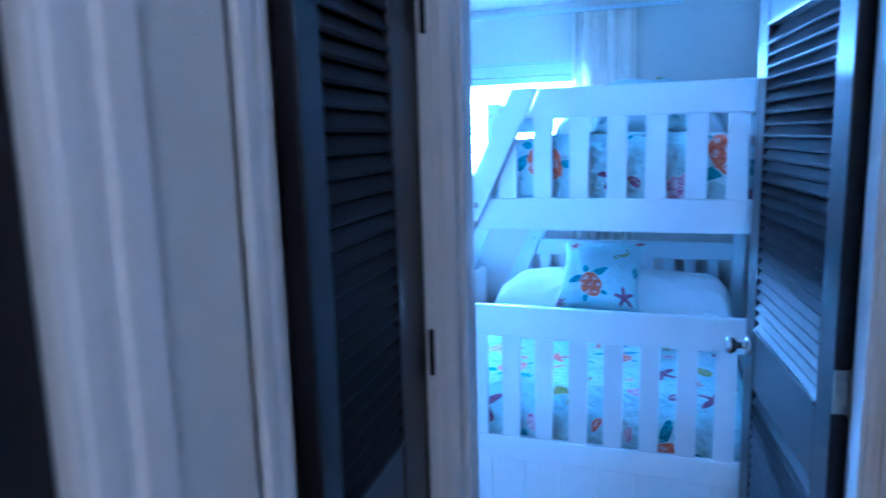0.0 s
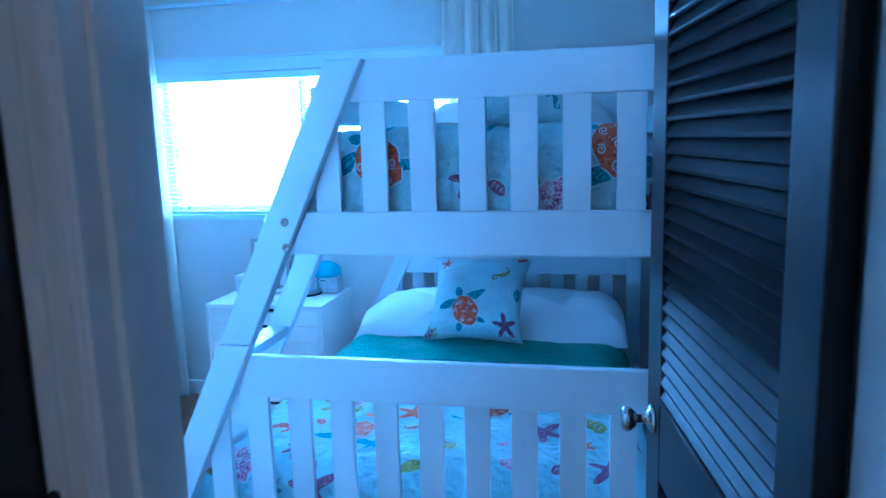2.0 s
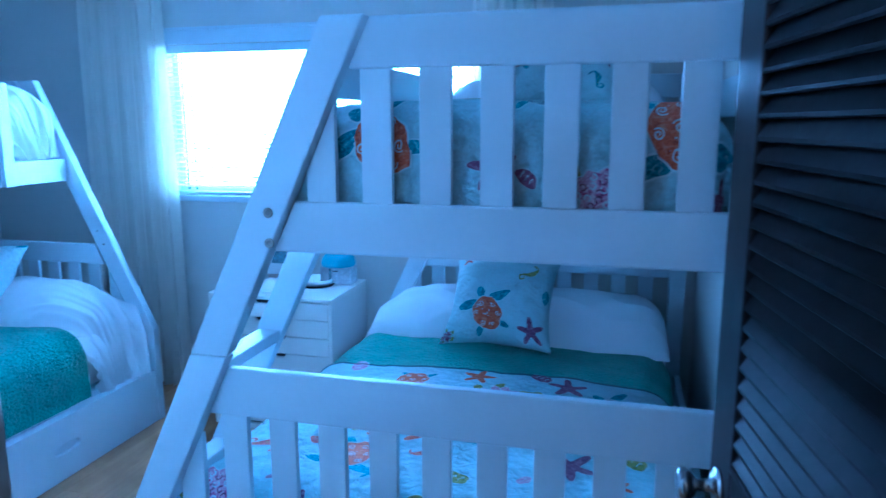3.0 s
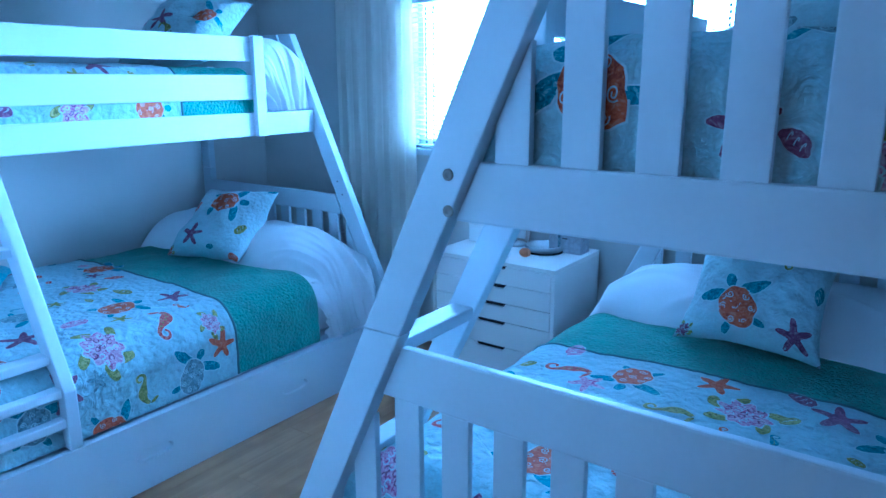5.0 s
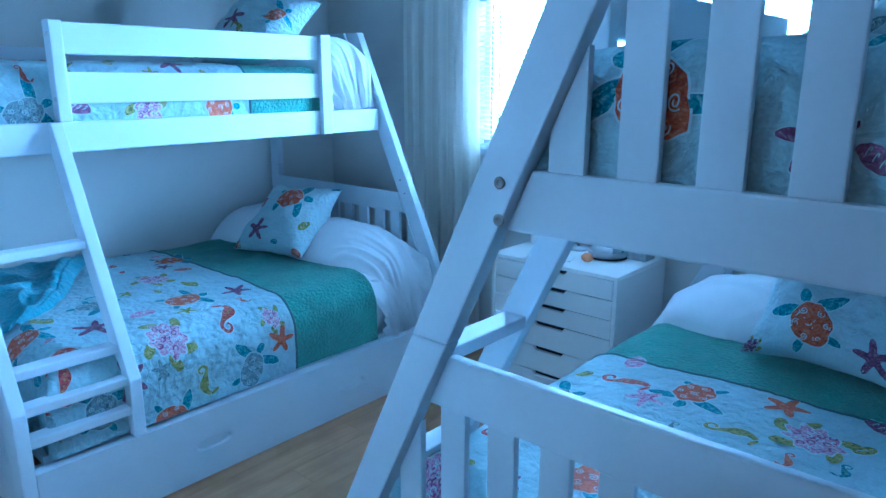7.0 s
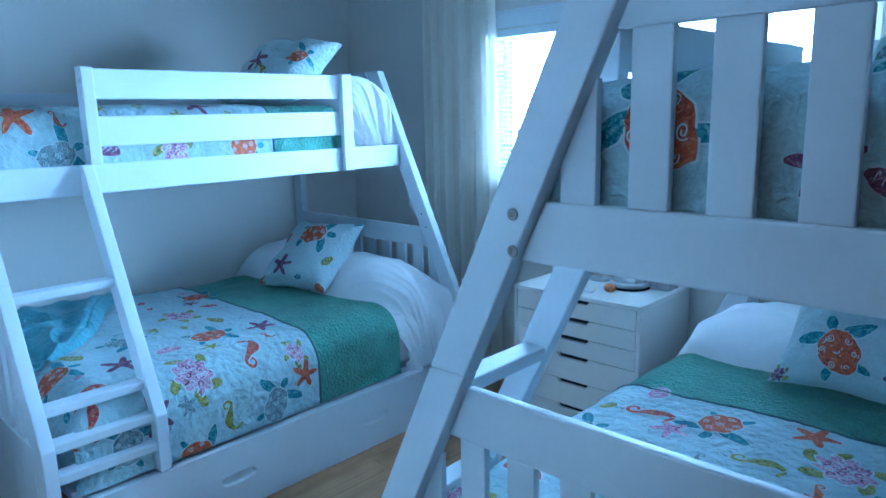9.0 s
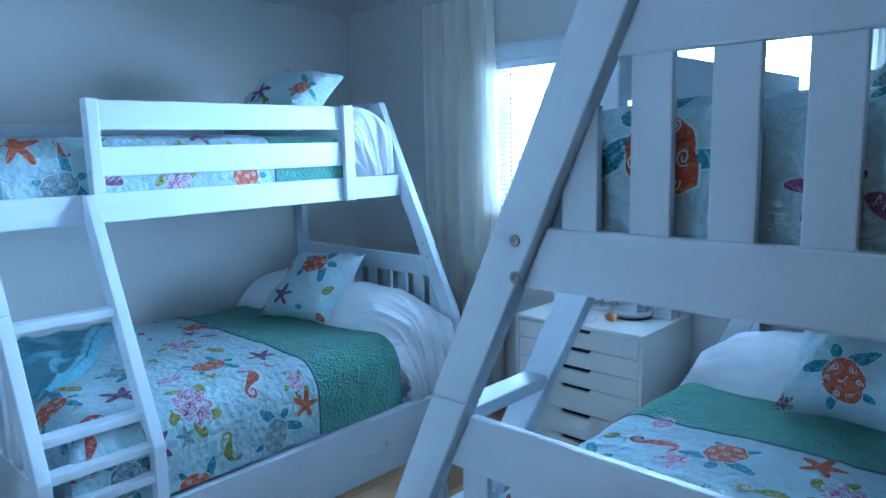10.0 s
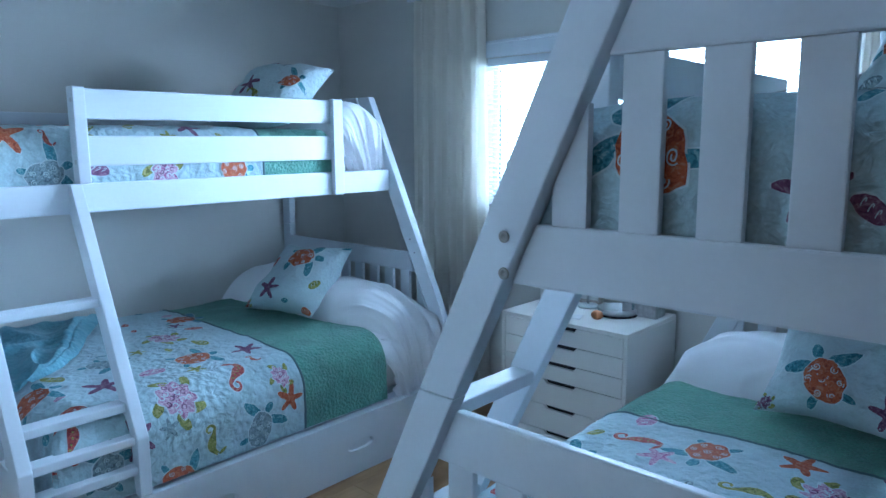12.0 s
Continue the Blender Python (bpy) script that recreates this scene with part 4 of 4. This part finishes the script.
    def sheet(a, b):
        p, qq = -(hw + 0.02) + a * (2 * hw - (0.03 if s > 0 or not lower else -0.06)), ge - 0.08 + b * (length - ge + 0.06)
        v = top(p, qq, 0.0)
        fall = max(0.0, abs(p) - hw + 0.02)
        if p > 0 and fall > 0:
            v.x += s * 0.016 * min(1, fall * 8) * math.sin(qq * 42 + 3 * math.sin(fall * 5 + seed))
        return v
    sh = thing("bed_sheet", at, "rumpled white cotton sheet hanging over the bunk side", "sheet", "bed sheets")
    part("cloth", grid(sheet, 110, 60), COTTON, sh, "", True)
    return top, zt


def draped_pillow(at, s, which, seed, room_side):
    """A white pillow in a loose case at the head; the one on the room side hangs over the mattress edge in folds."""
    lower = which == "lower"
    uc, hw, v0, zt = (0.71, 0.705, 0.085, 0.612) if lower else (0.515, 0.485, 0.075, 1.597)
    high, low, r = (0.175, 0.27, 0.36) if lower else (0.15, 1.395, 0.13)
    q0, q1 = (1.38, 1.88) if lower else (1.40, 1.885)
    if not room_side and not lower:
        return None
    t = thing("bed_pillow", at, "white pillow in a loose cotton case on the %s bunk" % which, "pillow", "white pillows")
    full = hw - r + r * math.pi / 2 + (zt + high - r - low)
    hangs = room_side and not (lower and s < 0)
    p0, p1 = ((0.015 if lower else -hw + 0.05), full) if hangs else ((0.012, hw + 0.03) if room_side else (-hw + 0.01, 0.0))
    if s > 0:
        q0 = 1.42 if lower else 1.53

    def f(a, b):
        p, qq = p0 + a * (p1 - p0), q0 + b * (q1 - q0)
        front = min(1.0, b / (0.5 if hangs else 0.36))
        lift = math.sqrt(max(0.0, 1 - (1 - front) ** 2)) * (1 - 0.4 * max(0.0, (b - 0.55) / 0.45) ** 2)
        inner = min(1.0, (p - p0) / 0.16)
        lift *= math.sqrt(max(0.0, 1 - (1 - inner) ** 2))
        if not hangs:
            end = max(0.0, (a - 0.4) / 0.6) if room_side else max(0.0, (a - 0.7) / 0.3)
            lift *= (1 - end ** 2.2) if room_side else math.sqrt(max(0.0, 1 - end ** 2))
        skew = 0.2 * max(0.0, p - hw + r) * (1 - b)
        hx, dz = wrap(p - (hw - r), r) if hangs else (max(0.0, p - (hw - r)), 0.0)
        u = uc + min(p, hw - r) + hx * (0.93 + 0.07 * lift)
        n = 0.010 * noise.noise((p * 4, qq * 4, seed)) + 0.004 * noise.noise((p * 14, qq * 9, seed + 4))
        if not hangs:
            n += 0.012 * (1 - min(1.0, 2.6 * abs(noise.noise((p * 3 + qq * 2, qq * 6 - p, seed + 9))))) ** 2
        top_z = zt + 0.014 * (1 - (p / hw) ** 2 if abs(p) < hw else 0) + high * lift
        droop = 0.0 if hangs else 0.9 * max(0.0, p - hw + 0.07)
        z = top_z - droop - (0.02 * (1 - front) if lower else 0.0) - dz * ((top_z - low) / (zt + high - low))
        fold = min(1.0, max(0.0, p - (hw - r) - (0.0 if lower else 0.06)) * 3.2) if hangs else 0.0
        v = v0 + qq + skew
        if fold > 0:
            fan = qq * 11 + 5 * (p - hw) * (b - 0.8)
            ridge = min(1.0, 2.6 * abs(noise.noise((p * 1.1 + 0.4 * noise.noise((qq * 5, p * 3, seed)), fan, seed + 1))))
            fine = min(1.0, 2.6 * abs(noise.noise((p * 1.8, fan * 2.1, seed + 7))))
            wave = 1.5 * (1 - ridge) ** 1.7 - 0.5 + 0.55 * (1 - fine) ** 2
            u += fold * 0.042 * wave * min(1.0, 3 * dz / r) + n
            z += fold * 0.03 * wave * max(0.0, 1 - 1.2 * dz / r)
            v += fold * 0.008 * math.cos(qq * 40)
        return Vector((s * u, v, z + (n if dz < r else 0)))
    part("pillowcase", grid(f, 110, 80), COTTON, t, "", True)
    return t


for at, s, seed in ((LEFT_BED, 1, 1.3), (RIGHT_BED, -1, 4.7)):
    for which, k in (("lower", 0), ("upper", 20)):
        dress(at, s, which, seed + k)
        for room_side in (True, False):
            draped_pillow(at, s, which, seed + k + room_side, room_side)

deco_pillow(Matrix.Translation((1.015, 4.13, 0.823)) @ pose(0, 0, 0, 50, 0, -3), "square printed turtle cushion leaning on white pillows", 2.2, 0.475, 0, 0.45)
deco_pillow(Matrix.Translation((-1.585, 3.885, 0.80)) @ pose(0, 0, 0, 40.5, 0, 12), "square printed turtle cushion on the green blanket", 5.2, 0.47, 1)
deco_pillow(Matrix.Translation((-1.615, 3.77, 1.775)) @ pose(0, 0, 0, 37, 0, 17), "square printed cushion on the upper bunk", 8.2, 0.51, 2)
deco_pillow(Matrix.Translation((1.235, 4.03, 1.74)) @ pose(0, 0, 0, 33, 0, 0), "square printed cushion on the upper bunk by the window", 9.2, 0.48, 3)

# ---- drawer unit and the things on it ----
dresser = thing("drawer_unit", (-0.18, 4.297, 0), "white six-drawer unit with cut-out handles", "drawer unit")
DWID, DD, DH = 0.335, 0.48, 0.725
part("top_panel", box((-DWID, 0, DH - 0.018), (DWID, DD, DH), 0.002), LAMINATE, dresser)
part("side_panel", box((-DWID, 0, 0.03), (-DWID + 0.018, DD, DH - 0.0185), 0.002), LAMINATE, dresser)
part("side_panel", box((DWID - 0.018, 0, 0.03), (DWID, DD, DH - 0.0185), 0.002), LAMINATE, dresser)
part("back_panel", box((-DWID + 0.0185, DD - 0.012, 0.03), (DWID - 0.0185, DD - 0.002, DH - 0.0185), 0.001), LAMINATE, dresser)
# black block: paints the shade behind handle cut-outs and drawer gaps
part("shade_core", box((-DWID + 0.019, 0.03, 0.04), (DWID - 0.019, DD - 0.013, DH - 0.02), 0.001), BLACK, dresser)
part("plinth", box((-DWID + 0.01, 0.03, 0.0), (DWID - 0.01, DD - 0.03, 0.0295), 0.001), LAMINATE, dresser)
heights = [0.09, 0.09, 0.09, 0.125, 0.125, 0.125]
z = DH - 0.021
for hgt in heights:
    w, x, n = DWID - 0.021, 0.07, 0.014
    pts = [(-w, z - hgt + 0.003), (w, z - hgt + 0.003), (w, z), (x + n, z), (x, z - n * 1.3), (-x, z - n * 1.3), (-x - n, z), (-w, z)]
    part("drawer_front", prism(pts, "y", 0.002, 0.02, 0.0015), LAMINATE, dresser)
    z -= hgt + 0.0005

TOPZ = DH + 0.001
dish = thing("metal_dish", (-0.055, 4.59, TOPZ), "round brushed metal dish", "dish")
part("bowl", lathe([(0.07, 0), (0.088, 0.006), (0.092, 0.03), (0.088, 0.036), (0.08, 0.032), (0.06, 0.012), (0.01, 0.010)], 40), STEEL, dish, "", True)
part("foot_ring", lathe([(0.094, 0.0), (0.096, 0.004), (0.094, 0.009), (0.089, 0.009)], 40), BLACK, dish, "black ring round the foot of the dish", True)
lampb = thing("table_lamp", (-0.235, 4.63, TOPZ), "small table lamp with round pale globe shade", "lamp")
part("base", lathe([(0.05, 0), (0.052, 0.004), (0.05, 0.012), (0.012, 0.018)], 32), STEEL, lampb, "round metal base", True)
part("stem", lathe([(0.007, 0.018), (0.007, 0.36)], 16), STEEL, lampb, "", True)
part("shade", lathe([(0.02, 0.355)] + [(0.062 * math.sin(0.35 + 2.75 * i / 14), 0.41 - 0.06 * math.cos(0.35 + 2.75 * i / 14)) for i in range(15)], 32), SHADE, lampb, "pale globe shade", True)
shl = thing("orange_shell", (-0.075, 4.44, TOPZ), "small ribbed orange seashell", "seashell")
n = 30
part("body", grid(lambda a, b: (lambda t, ph: Vector((0.027 * math.sin(t) * math.cos(ph) * (1 + 0.07 * math.sin(9 * ph)), 0.024 * math.sin(t) * math.sin(ph) * (1 + 0.07 * math.sin(9 * ph)), 0.022 - 0.022 * math.cos(t))))(0.02 + a * 3.1, b * 6.2832), 14, 54), SHELL, shl, "", True)
card = thing("card", (-0.20, 4.40, TOPZ), "small pale card lying flat", "card")
part("sheet", box((-0.06, -0.04, 0), (0.06, 0.04, 0.005), 0.001), PAPER, card)
card.rotation_euler = (0, 0, radians(20))
bx = thing("gift_box", (0.045, 4.66, TOPZ), "grey printed box topped with a blue felt cap", "box")
part("box_body", box((-0.085, -0.05, 0), (0.085, 0.05, 0.095), 0.004), PRINT_BOX, bx)
part("slot", box((-0.014, -0.0515, 0.07), (0.014, -0.0485, 0.075), 0), BLACK, bx)
part("ribbon", box((-0.035, -0.0525, 0.0), (-0.022, -0.0485, 0.095), 0), GREY, bx)
part("felt_cap", lathe([(0.088, 0.096), (0.092, 0.11), (0.085, 0.14), (0.06, 0.165), (0.02, 0.178)], 32), BLUE_FELT, bx, "rounded blue felt cap", True)
pic = thing("picture_frame", (-0.32, 4.69, TOPZ), "wooden picture frame with a small photo", "picture frame")
pic.rotation_euler = (radians(-8), 0, radians(4))
for nm, lo, hi in (("frame_side", (-0.12, 0, 0), (-0.1, 0.018, 0.3)), ("frame_side", (0.1, 0, 0), (0.12, 0.018, 0.3)), ("frame_bottom", (-0.0995, 0, 0), (0.0995, 0.018, 0.02)), ("frame_top", (-0.0995, 0, 0.28), (0.0995, 0.018, 0.3))):
    part(nm, box(lo, hi, 0.002), FRAME_WOOD, pic)
part("mount", box((-0.0995, 0.006, 0.0205), (0.0995, 0.014, 0.2795), 0), PAPER, pic)
part("photo", box((-0.05, 0.003, 0.08), (0.05, 0.0055, 0.21), 0), PHOTO, pic)
jar = thing("white_box", (-0.43, 4.62, TOPZ), "small square white box", "box")
part("body", box((-0.05, -0.05, 0), (0.05, 0.05, 0.085), 0.004), PAPER, jar)
part("lid", box((-0.052, -0.052, 0.0855), (0.052, 0.052, 0.1), 0.003), PAPER, jar)

# ---- floor boards ----
floor = tagged(new("floor"), "pale oak plank floor running towards the window", "floor", kind="structure")
rng = random.Random(5)
bwid = 0.14
plank = {}
for xa, xb, ya, yb in ((LEFT, RIGHT, HALL_Y + 0.001, FAR), (HALL_L - 0.1, HALL_R, HALL_BACK, HALL_Y)):
    for i in range(math.ceil((xb - xa) / bwid)):
        w = min(bwid, xb - xa - i * bwid)
        y, first = ya, True
        while y < yb - 0.02:
            ln = round(min(yb - y, rng.choice((0.4, 0.8, 1.2)) if first else rng.choice((1.2, 1.6, 2.0))), 3)
            first = False
            key = (ln, round(w, 3))
            if key not in plank:
                plank[key] = mesh_of(box((0, 0, -0.012), (w - 0.0012, ln - 0.0012, 0), 0.001), "plank", OAK)
            ob = new("plank", plank[key])
            ob.location = (xa + i * bwid, y, 0)
            ob.parent = floor
            y += ln
